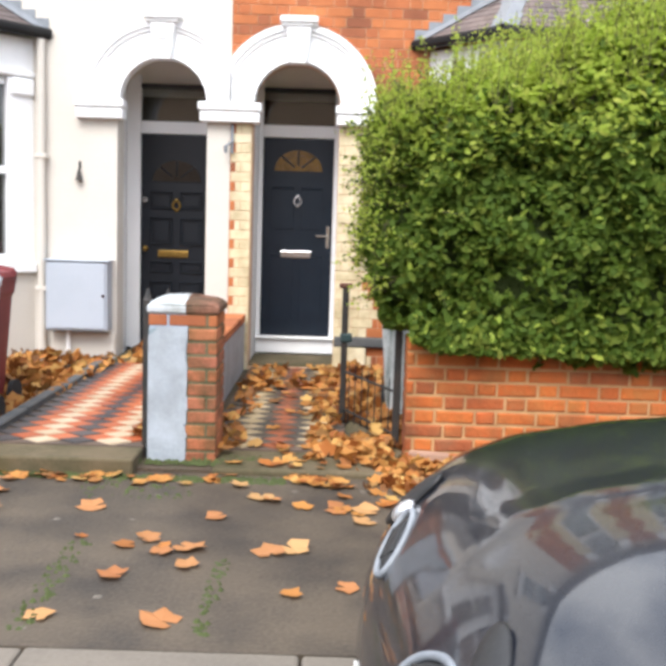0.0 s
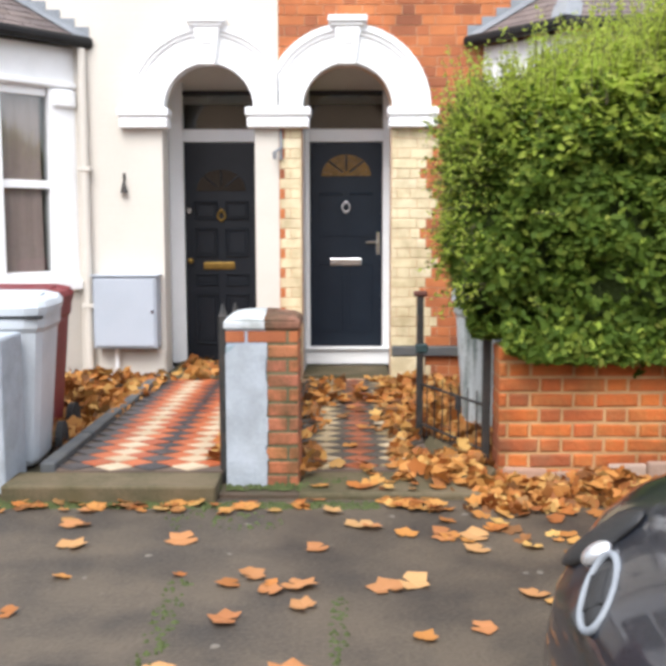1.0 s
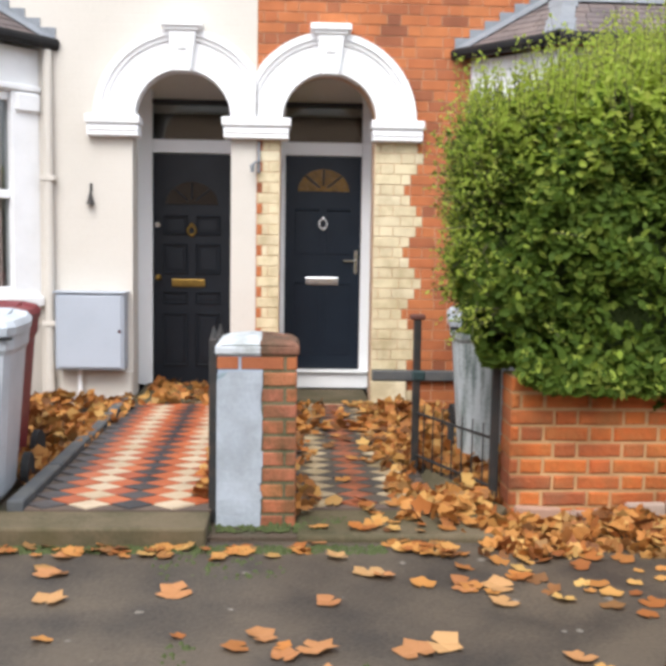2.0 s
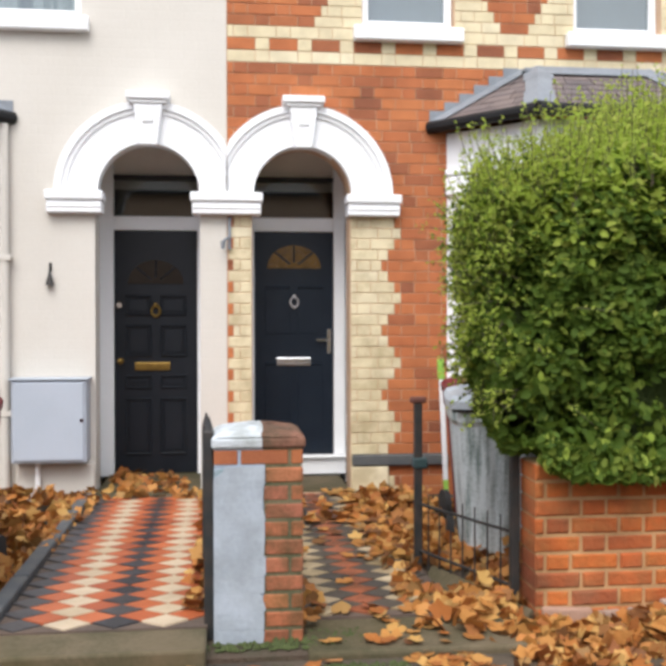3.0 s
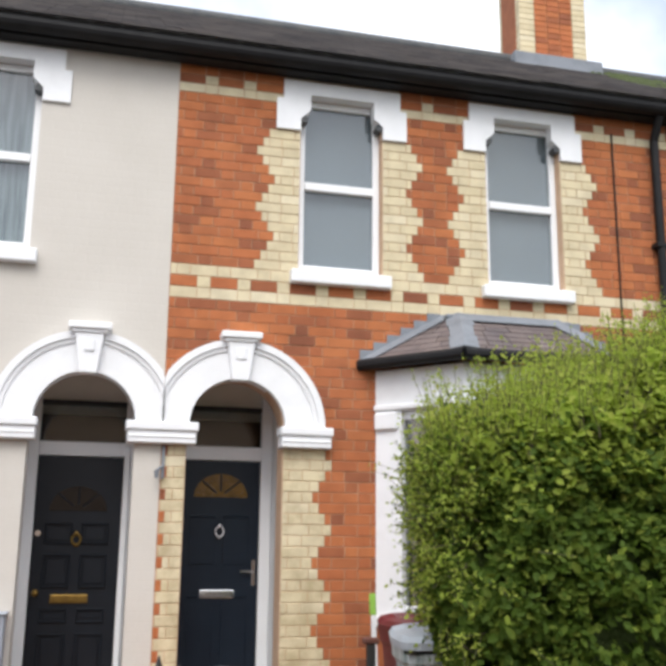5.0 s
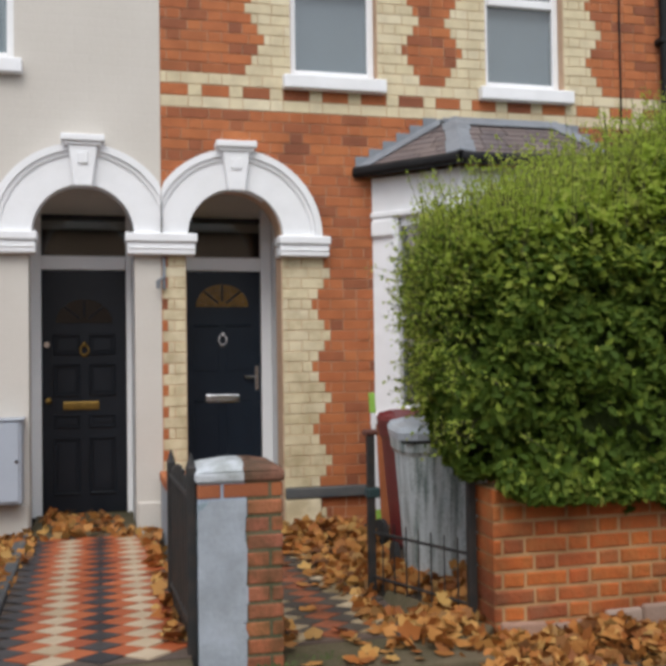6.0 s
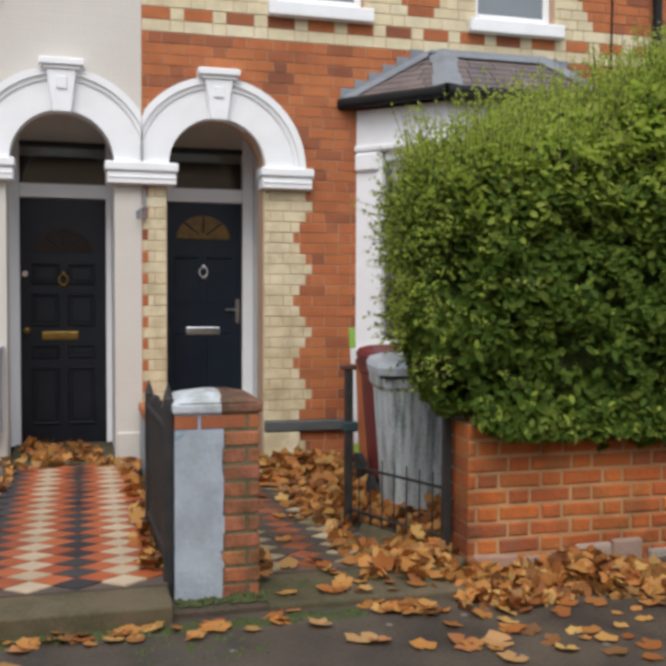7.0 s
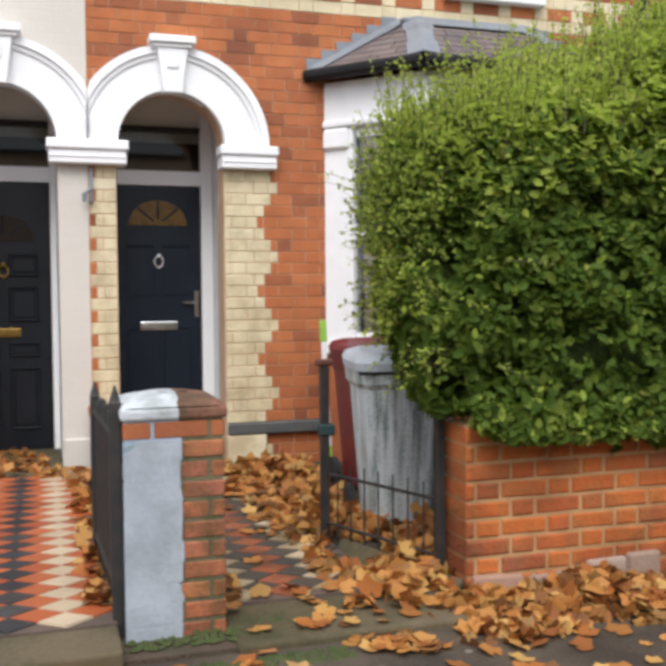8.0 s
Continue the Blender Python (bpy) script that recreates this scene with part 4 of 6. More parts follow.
verts, faces = [], []
rot = Matrix.Translation((0, -0.25, 5.70)) @ Matrix.Rotation(SLOPE, 4, "X")
for r in range(22):
    for c in range(52):
        x = -4.6 + c * 0.255 + (0.127 if r % 2 else 0)
        v = r * 0.205 - 0.03
        t = 0.062 + rnd.uniform(0, 0.006)
        q = [(x + 0.003, v, t + 0.012), (x + 0.252, v, t + 0.012 + rnd.uniform(-0.003, 0.003)), (x + 0.252, v + 0.24, t - 0.002), (x + 0.003, v + 0.24, t - 0.002),
             (x + 0.003, v, t), (x + 0.252, v, t)]
        k = len(verts)
        verts += [rot @ Vector(p) for p in q]
        faces += [(k, k + 1, k + 2, k + 3), (k + 4, k + 5, k + 1, k)]
me = bpy.data.meshes.new("slates")
me.from_pydata(verts, [], faces)
me.materials.append(M["slate"])
sl = tagged(new("slates", me), "overlapping dark grey roof slates", kind="stuff")
sl.parent = roof
bm = bmesh.new()
tube(bm, (-9.2, 3.5, 8.21), (9.2, 3.5, 8.21), 0.10, n=12)
part("ridge_tiles", bm, M["grime"], roof)
gutter = thing("gutter", (0, -0.2, 5.6), "black plastic eaves gutter and fascia along the terrace", "gutter", kind="structure")
bm = bmesh.new()
tube(bm, (-9.2, -0.21, 5.685), (9.2, -0.21, 5.685), 0.075, n=14)
part("channel", bm, M["black"], gutter)
part("fascia", boxed(-9.2, 9.2, -0.16, -0.03, 5.60, 5.80, 0.004), M["black"], gutter)
part("soffit", boxed(-9.2, 9.2, -0.03, 0.27, 5.625, 5.70, 0.002), M["black"], gutter)
chimney = thing("chimney", (5.45, 3.5, 7.6), "red brick chimney stack with yellow brick corners", "chimney")
CX = (4.86, 5.10, 5.68, 5.90)
for x0, x1, m in ((CX[0], CX[1], "yellow_i"), (CX[1] + 0.002, CX[2], "red_i"), (CX[2] + 0.002, CX[3], "yellow_i")):
    bm = bmesh.new()
    for r in range(22):
        z = 7.9 + r * 0.086
        n = max(1, round((x1 - x0) / 0.225))
        e = 0.0 if m[0] == "r" else (0.05 if r % 2 else 0.0)
        for j in range(n):
            a, b2 = x0 + (x1 - x0) * j / n, x0 + (x1 - x0) * (j + 1) / n
            o = rnd.uniform(0, 0.004)
            box(bm, a + 0.005, b2 - 0.005, 3.25 - o, 3.9 + o, z + 0.005, z + 0.081)
    tagged(part("stack_brickwork", bm, M[m], chimney, "yellow brick strip" if m[0] == "y" else "red brick strip"), kind="stuff")
part("stack_core", boxed(CX[0] + 0.012, CX[3] - 0.012, 3.262, 3.888, 7.4, 9.79), M["mortar"], chimney)
part("west_face", boxed(CX[0] - 0.006, CX[0] + 0.011, 3.36, 3.80, 7.9, 9.59), M["red_i"], chimney, "red brick side of the stack")
bm = boxed(CX[0] - 0.08, CX[3] + 0.08, 3.17, 3.98, 9.70, 9.85, 0.02)
box(bm, CX[0] - 0.04, CX[3] + 0.04, 3.21, 3.94, 9.60, 9.70, 0.01)
part("stack_cap", bm, M["red_i"], chimney)
bm = boxed(CX[0] - 0.15, CX[3] + 0.15, 3.10, 3.246, 7.8, 8.16, 0.01)
part("lead_apron", bm, M["lead"], chimney, "grey lead apron")
b2 = bmesh.new()
tube(b2, (6.02, 3.5, 8.3), (6.02, 3.5, 9.4), 0.02)
part("aerial_mast", b2, M["iron"], chimney)

pipe = thing("downpipe", (4.62, -0.08, 0), "black cast iron downpipe on the brick front", "downpipe")
bm = tube(bmesh.new(), (4.62, -0.07, 0.05), (4.62, -0.07, 5.40), 0.042, n=12)
tube(bm, (4.62, -0.07, 5.40), (4.62, -0.19, 5.62), 0.042, n=12)
part("pipe", bm, M["black"], pipe)
for z in (0.9, 2.6, 4.3):
    part("bracket", boxed(4.555, 4.685, -0.115, -0.002, z, z + 0.05, 0.004), M["black"], pipe)
bm = tube(bmesh.new(), (4.19, -0.012, 2.4), (4.19, -0.012, 5.45), 0.009, n=6)
tagged(part("cable", bm, M["black"]), "thin black cable clipped down the brick wall", "cable")
pipe2 = thing("downpipe", (-1.70, -0.08, 0), "cream painted downpipe beside the bay", "downpipe")
bm = tube(bmesh.new(), (-1.70, -0.06, 0.05), (-1.70, -0.06, 2.95), 0.036, n=12)
part("pipe", bm, M["render"], pipe2)
for z in (0.7, 1.9):
    part("bracket", boxed(-1.755, -1.645, -0.10, -0.004, z, z + 0.04, 0.004), M["render"], pipe2)


# ---- front garden: steps, edgings, pillars, walls ----
step = tagged(part("stone_step", boxed(-1.20, -0.09, -3.66, -3.375, -0.1, 0.088, 0.014, 2), M["stone"]), "worn mossy stone step at the edge of the path", "step", kind="structure")
tagged(part("stone_step", boxed(0.335, 1.37, -3.60, -3.16, -0.1, 0.035, 0.016, 2), M["stone"]), "worn mossy stone threshold of the path", "step", kind="structure")
tagged(part("path_bed", boxed(-1.0, -0.09, -3.374, -0.252, -0.1, 0.092), M["grout"]), "bed of the patterned tile path", "path", kind="structure")
left_path = bpy.data.objects["path_bed"]
right_path = tagged(part("path_bed", boxed(0.23, 1.08, -3.155, 0.018, -0.1, 0.042), M["grout"]), "bed of the dirty patterned tile path", "path", kind="structure")
edging = thing("path_edging", (-1.06, -1.8, 0), "grey stone edging beside the tiled path", "edging")
rnd = random.Random(3)
for k in range(4):
    y = -3.37 + k * 0.78
    part("edging_stone", boxed(-1.085 + rnd.uniform(-0.006, 0.006), -1.004, y + 0.004, y + 0.772, -0.05, 0.135 + rnd.uniform(-0.008, 0.008), 0.012, 2), M["grime"], edging)


def piece(bm, name):
    bmesh.ops.recalc_face_normals(bm, faces=bm.faces[:])
    me = bpy.data.meshes.new(name)
    bm.to_mesh(me)
    bm.free()
    return me


BRICKS = {}


def brick_mesh(w, h, d, material, ch=0.005):
    """One brick with chamfered front edges, its front at y = 0, shared by all bricks of its size."""
    key = (round(w, 3), round(h, 3), round(d, 3), material)
    if key not in BRICKS:
        bm = bmesh.new()
        f = [bm.verts.new((sx * (w / 2 - ch), 0, sz * (h / 2 - ch))) for sx, sz in ((-1, -1), (1, -1), (1, 1), (-1, 1))]
        m = [bm.verts.new((sx * w / 2, ch, sz * h / 2)) for sx, sz in ((-1, -1), (1, -1), (1, 1), (-1, 1))]
        b = [bm.verts.new((sx * w / 2, d, sz * h / 2)) for sx, sz in ((-1, -1), (1, -1), (1, 1), (-1, 1))]
        bm.faces.new(f), bm.faces.new(b)
        for p, q in ((f, m), (m, b)):
            for k in range(4):
                bm.faces.new((p[k], p[(k + 1) % 4], q[(k + 1) % 4], q[k]))
        me = piece(bm, "brick")
        me.materials.append(M[material])
        BRICKS[key] = me
    return BRICKS[key]


def runs(x0, x1, cuts):
    """What is left of x0 to x1 without the given stretches."""
    out = [(x0, x1)]
    for a, b in cuts:
        nxt = []
        for p, q in out:
            if b <= p or a >= q:
                nxt.append((p, q))
            else:
                nxt += [(p, a)] if a > p else []
                nxt += [(b, q)] if b < q else []
        out = nxt
    return [(p, q) for p, q in out if q - p > 0.02]


def flemish(a, b, odd, joint=0.0055):
    """Stretchers and headers, turn by turn, from a to b."""
    x, k, out = a, odd, []
    while x < b - 0.015:
        w = 0.0485 if odd and x == a else 0.107 if k % 2 else 0.222
        e = min(x + w, b - joint / 2)
        if b - e < 0.05:
            e = b - joint / 2
        out.append((x + joint / 2 if x == a else x, e))
        x, k = e + joint, k + (0 if odd and len(out) == 1 else 1)
    return out


def wave(i, low, high):
    """Steps of a toothed quoin: three courses out and three back."""
    return low + (high - low) * (0, 1 / 3, 2 / 3, 1, 2 / 3, 1 / 3)[i % 6]


# ---- the bricks of the front ----
courses = [(k * 0.0874, (k + 1) * 0.0874, "low", k) for k in range(40)] + [(3.496 + k * 0.098, 3.496 + (k + 1) * 0.098, "band", k) for k in range(3)]
courses += [(3.79 + k * 0.0871, 3.79 + (k + 1) * 0.0871, "high", k) for k in range(21)]
RIGHT_END = 5.5
far = {"red_i": [], "yellow_i": []}
near_count = 0
rnd = random.Random(21)
for z0, z1, zone, i in courses:
    zc = (z0 + z1) / 2
    cuts, yellow = [], []
    if zc < SPRING:
        cuts.append((RO[0] - 0.002, RO[1] + 0.002))
    if 2.28 < zc < SPRING + 0.01:
        cuts.append((-0.1, 1.37))
    elif zc >= SPRING:
        dz = zc - SPRING
        if dz < 0.70:
            h = math.sqrt(0.70**2 - dz**2) - 0.02
            cuts.append((0.605 - h, 0.605 + h))
    if zc < 2.98:
        cuts.append((1.80, 4.20))
    for a, b in (W1, W2):
        if 3.79 < zc < 5.46:
            cuts.append((a - 0.002, b + 0.002))
        if 5.10 < zc < 5.40:
            cuts.append((a - 0.215, b + 0.220))
        elif 5.40 <= zc:
            cuts.append((a - 0.155, b + 0.162))
        if zone == "high" and zc < 5.12:
            w = wave(i + 3, 0.605, 0.765)
            c = (a + b) / 2
            yellow += [(c - w, a), (b, c + w)]
    if zone == "low" and zc < 2.28:
        yellow.append((RO[1], wave(i + 3, 1.245, 1.405)))
        yellow.append((0.052 if i % 2 else 0.012, RO[0]))
    if zone == "high" and i == 18:
        yellow = [(0.0, RIGHT_END)]
    rows = []
    for a, b in runs(0.004, RIGHT_END, cuts):
        inner = [(max(a, p), min(b, q)) for p, q in yellow if min(b, q) - max(a, p) > 0.02]
        if zone == "band":
            if i != 1:
                rows += [(p, q, "yellow") for p, q in flemish(a, b, i // 2)]
            else:
                rows += [(p, q, "yellow" if q - p < 0.12 else "red") for p, q in flemish(a, b, 0)]
            continue
        if zone == "high" and i > 18:
            rows += [(p, q, "yellow" if q - p < 0.12 and i == 19 else "red") for p, q in flemish(a, b, 0)]
            continue
        for p, q in inner:
            rows += [(u, v, "yellow") for u, v in flemish(p, q, i % 2)]
        for p, q in runs(a, b, inner):
            rows += [(u, v, "red") for u, v in flemish(p, q, i % 2)]
    for p, q, kind in rows:
        w, h = q - p, z1 - z0 - 0.0055
        y = -rnd.uniform(0, 0.004)
        if w < 0.015:
            continue
        if q < 1.79 and zc < 3.0 and near_count < 300:
            ob = new("brick", brick_mesh(round(w, 2), h, 0.05, kind, 0.004))
            ob.location = ((p + q) / 2, y, zc)
            ob.scale = (w / round(w, 2), 1, 1)
            ob.parent = brick_wall
            near_count += 1
        else:
            far[kind + "_i"].append((p, q, y, z0 + 0.003, z1 - 0.003))
for kind, rows in far.items():
    verts, faces = [], []
    for p, q, y, z0, z1 in rows:
        k, c = len(verts), 0.003
        verts += [(p + c, y, z0 + c), (q - c, y, z0 + c), (q - c, y, z1 - c), (p + c, y, z1 - c), (p, y + c, z0), (q, y + c, z0), (q, y + c, z1), (p, y + c, z1),
                  (p, 0.03, z0), (q, 0.03, z0), (q, 0.03, z1), (p, 0.03, z1)]
        faces += [(k, k + 1, k + 2, k + 3)]
        for u in (0, 4):
            for j in range(4):
                n = (j + 1) % 4
                faces.append((k + u + j, k + u + 4 + j, k + u + 4 + n, k + u + n))
    me = bpy.data.meshes.new("brickwork")
    me.from_pydata(verts, [], faces)
    bm = bmesh.new()
    bm.from_mesh(me)
    bmesh.ops.recalc_face_normals(bm, faces=bm.faces[:])
    bm.to_mesh(me)
    bm.free()
    me.materials.append(M[kind])
    ob = tagged(new("brickwork", me), "red bricks laid in courses" if kind[0] == "r" else "yellow bricks laid in bands and quoins", kind="stuff")
    ob.parent = brick_wall
part("plinth_band", boxed(1.0, 1.79, -0.05, 0.006, 0.262, 0.352, 0.012, 2), M["grime"], brick_wall, "dark stone string course")
part("plinth_course", boxed(0.992, 1.30, -0.045, 0.006, 0.03, 0.26, 0.012), M["yellow"], brick_wall, "dirty buff plinth block")
part("wall_plinth", boxed(-1.62, -1.03, -0.05, -0.0045, 0.0, 0.33, 0.012), M["render"], painted_wall)
part("wall_plinth", boxed(-0.20, -0.01, -0.04, -0.0045, 0.0, 0.30, 0.012), M["render"], painted_wall)

# ---- tiles of the two paths ----
H, HY = 0.106, 0.083
for bed, cx, x0, x1, y0, y1, z, order in ((left_path, -0.49, -0.995, -0.095, -3.37, -0.26, 0.094, ("t_black", "t_red", "t_cream", "t_red")),
                                         (right_path, 0.665, 0.24, 1.07, -3.15, 0.01, 0.044, ("m_red", "m_black", "m_cream", "m_black"))):
    meshes = {}
    for nm in set(order):
        g, gy = H - 0.0025, HY - 0.0022
        bm = bmesh.new()
        lo = [bm.verts.new((dx * g, dy * gy, -0.01)) for dx, dy in ((1, 0), (0, 1), (-1, 0), (0, -1))]
        hi = [bm.verts.new((dx * (g - 0.003), dy * (gy - 0.003), 0.006)) for dx, dy in ((1, 0), (0, 1), (-1, 0), (0, -1))]
        bm.faces.new(lo), bm.faces.new(hi)
        for k in range(4):
            bm.faces.new((lo[k], lo[(k + 1) % 4], hi[(k + 1) % 4], hi[k]))
        meshes[nm] = piece(bm, "tile")
        meshes[nm].materials.append(M[nm])
    for k in range(-5, 6):
        x = cx + k * H
        if x - H < x0 - 0.03 or x + H > x1 + 0.03:
            continue
        for j in range(24):
            y = y0 + HY * (1 if k % 2 == 0 else 2) + j * 2 * HY
            if y + HY > y1:
                break
            ob = new("tile", meshes[order[k % 4]])
            ob.location, ob.rotation_euler = (x, y, z + rnd.uniform(-0.002, 0.002)), (rnd.uniform(-0.01, 0.01), rnd.uniform(-0.01, 0.01), rnd.uniform(-0.02, 0.02))
            ob.parent = bed

# ---- gate pillar between the paths ----
pillar = thing("gate_pillar", (0.135, -3.2, 0), "brick gate pillar, one half painted blue-grey, weathered cap", "gate pillar")
X0, X1, Y0, Y1 = -0.058, 0.328, -3.40, -3.03
part("pillar_core", boxed(X0 + 0.002, X1 - 0.007, Y0 + 0.003, Y1 - 0.006, 0.0, 0.87), M["joint"], pillar)
for k in range(11):
    z0 = k * 0.079
    sp = X0 + (0.215 if k % 2 else 0.108)
    for a, b in ((X0, sp - 0.005), (sp + 0.005, X1)) if k % 2 else ((X0, sp - 0.005), (sp + 0.005, sp + 0.215), (sp + 0.225, X1)):
        o = rnd.uniform(0, 0.003)
        bm = boxed(a - (o if a == X0 else 0), b, Y0 - o, Y1, z0 + 0.006, z0 + 0.072, 0.006)
        part("brick", bm, M["pillar"] if k < 10 else M["red"], pillar)
edge = [(0.155 + rnd.uniform(-0.014, 0.010), 0.005 + 0.785 * k / 14) for k in range(15)]
for k in range(10):
    z0, z1 = k * 0.079 + 0.0003, min(k * 0.079 + 0.0787, 0.79)
    near = [(x, z) for x, z in edge if z0 < z < z1]
    x0, x1 = near[0][0] if near else 0.15, near[-1][0] if near else 0.152
    top = [(x1, z1), (X0 + 0.05, z1), (X0 + 0.03, z1 - 0.03), (X0 - 0.003, z1 - 0.05)] if k == 9 else [(x1, z1), (X0 - 0.003, z1)]
    part("painted_brick", slab([(X0 - 0.003, z0), (x0, z0)] + near + top, [], Y0 - 0.0065 - rnd.uniform(0, 0.0012), Y0 + 0.004), M["paintgrey"], pillar, "blue-grey masonry paint, flaked at the top" if k == 9 else "")
bm = bmesh.new()
box(bm, X0 - 0.012, X1 + 0.012, Y0 - 0.012, Y1 + 0.012, 0.868, 0.915, 0.012, 2)
def cap_ring(inset, z):
    """A ring with cut corners, a step of the worn domed cap."""
    c = 0.03 + inset * 0.5
    x0, x1, y0, y1 = X0 - 0.008 + inset, X1 + 0.008 - inset, Y0 - 0.008 + inset, Y1 + 0.008 - inset
    pts = ((x0 + c, y0), (x1 - c, y0), (x1, y0 + c), (x1, y1 - c), (x1 - c, y1), (x0 + c, y1), (x0, y1 - c), (x0, y0 + c))
    return [bm.verts.new((x, y, z + rnd.uniform(-0.003, 0.003))) for x, y in pts]
rings = [cap_ring(i, z) for i, z in ((0.0, 0.9152), (0.012, 0.928), (0.04, 0.943), (0.09, 0.957), (0.14, 0.963))]
for lo, hi in zip(rings, rings[1:]):
    for k in range(8):
        bm.faces.new((lo[k], lo[(k + 1) % 8], hi[(k + 1) % 8], hi[k]))
bm.faces.new(rings[-1])
part("pillar_cap", bm, M["cap"], pillar, "worn cap, half white and half brown")

# ---- dividing wall behind it ----
divider = thing("dividing_wall", (0.08, -1.6, 0), "low dividing wall with brick coping, painted blue-grey", "garden wall")
part("wall_body", boxed(-0.02, 0.17, -3.02, -0.06, 0.0, 0.47, 0.006), M["paintgrey"], divider)
for k in range(13):
    y = -3.02 + k * 0.228
    part("coping_brick", boxed(-0.03 + rnd.uniform(-0.004, 0.004), 0.18, y + 0.004, y + 0.222, 0.472, 0.55 + rnd.uniform(-0.006, 0.004), 0.014, 2), M["red"], divider)

# ---- grey wall and pillar of the painted house ----
grey = thing("painted_garden_wall", (-2.6, -3.4, 0), "garden wall end painted blue-grey, worn at the foot", "garden wall")
part("end_pillar", boxed(-1.52, -1.205, -3.56, -3.22, 0.0, 0.84, 0.018, 2), M["paintgrey"], grey)
part("wall_body", boxed(-5.5, -1.522, -3.50, -3.28, 0.0, 0.76, 0.012), M["paintgrey"], grey)
part("wall_coping", boxed(-5.5, -1.522, -3.53, -3.25, 0.762, 0.82, 0.012), M["paintgrey"], grey)

# ---- brick wall under the hedge ----
gw = thing("brick_garden_wall", (3.0, -3.05, 0), "weathered red brick garden wall below the hedge", "garden wall")
part("wall_core", boxed(1.42, 6.2, -3.286, -3.08, 0.0, 0.762), M["mortar2"], gw)
for k in range(9):
    z0 = 0.012 + k * 0.084
    for a, b in flemish(1.408, 4.6, k % 2, 0.014):
        w, o = b - a, rnd.uniform(0, 0.006)
        deep = 0.222 if a < 1.42 else 0.06
        ob = new("brick", brick_mesh(round(w, 2), 0.070, deep, "garden_red", 0.009))
        ob.location, ob.rotation_euler = ((a + b) / 2 - 3.0, -3.292 - o + 3.05, z0 + 0.035), (0, rnd.uniform(-0.022, 0.022), 0)
        ob.scale = (w / round(w, 2), 1, 1)
        ob.parent = gw
x = 1.44
while x < 4.4:
    w, h = rnd.uniform(0.08, 0.24), rnd.uniform(0.06, 0.15)
    bm = boxed(-w / 2, w / 2, -0.02, 0.02, 0.0, h, 0.014, 2)
    bmesh.ops.transform(bm, matrix=pose(x + w / 2, -3.296 - rnd.uniform(0, 0.012), -0.004, 0, rnd.uniform(-5, 5), rnd.uniform(-4, 4)), verts=bm.verts[:])
    part("rubble_stone", bm, M["rubble"], gw)
    x += w + rnd.uniform(0.0, 0.05)

# ---- kerb ----
kerb = thing("kerb", (0, KERB_Y - 0.08, -0.1), "row of worn pale kerb stones", "kerb", kind="structure")
for k in range(14):
    x = -6.3 + k * 0.9
    part("kerb_stone", boxed(x + 0.004, x + 0.896, KERB_Y - 0.15 + rnd.uniform(-0.004, 0.004), KERB_Y - 0.003, -0.3, 0.004 + rnd.uniform(-0.004, 0.004), 0.014, 2), M["kerb"], kerb)


# ---- bins ----
def wheelie_bin(x, y, turn, body, label, ribs, top=None):
    """A wheeled bin whose front faces -y, standing on the ground."""
    b = thing("wheelie_bin", (0, 0, 0), label, "wheelie bin", "wheelie bins")
    rows = []
    for z, w, d in ((0.03, 0.205, 0.20), (0.06, 0.22, 0.215), (0.80, 0.275, 0.27), (0.83, 0.29, 0.285), (0.90, 0.295, 0.29)):
        ring = []
        for k in range(32):
            a = 2 * math.pi * k / 32
            c, s = math.cos(a), math.sin(a)
            p = (abs(c) ** 7 + abs(s) ** 7) ** (-1 / 7)
            rb = 1 - (0.03 if ribs and 0.05 < z < 0.82 and k % 2 else 0)
            ring.append((w * p * c * rb, d * p * s * rb, z))
        rows.append(ring)
    bm = sweep(None, rows, close=True)
    bm.verts.ensure_lookup_table()
    bm.faces.new(bm.verts[:32])
    part("bin_body", bm, body, b)
    rows = []
    for z, w, d in ((0.902, 0.305, 0.30), (0.945, 0.31, 0.305), (0.975, 0.29, 0.285), (0.995, 0.22, 0.22)):
        ring = []
        for k in range(32):
            a = 2 * math.pi * k / 32
            c, s = math.cos(a), math.sin(a)
            p = (abs(c) ** 6 + abs(s) ** 6) ** (-1 / 6)
            ring.append((w * p * c, d * p * s, z + 0.02 * (s > 0.5)))
        rows.append(ring)
    lid = sweep(None, rows, close=True)
    lid.verts.ensure_lookup_table()
    lid.faces.new(lid.verts[-32:])
    lid.faces.new(lid.verts[:32])
    part("bin_lid", lid, top or body, b, smooth=False)
    part("lid_seam", boxed(-0.30, 0.30, -0.297, -0.27, 0.885, 0.901, 0.003), M["black"], b)
    bm = tube(bmesh.new(), (-0.24, 0.335, 0.90), (0.24, 0.335, 0.90), 0.016)
    for sx in (-0.22, 0.22):
        box(bm, sx - 0.02, sx + 0.02, 0.28, 0.335, 0.85, 0.91, 0.004)
    part("handle", bm, body, b)
    for sx in (-0.26, 0.26):
        w = part("wheel", tube(bmesh.new(), (sx - 0.02, 0.24, 0.10), (sx + 0.02, 0.24, 0.10), 0.10, n=18), M["tyre"], b)
    b.matrix_basis = pose(x, y, 0.02, 0, 0, turn)
    return b


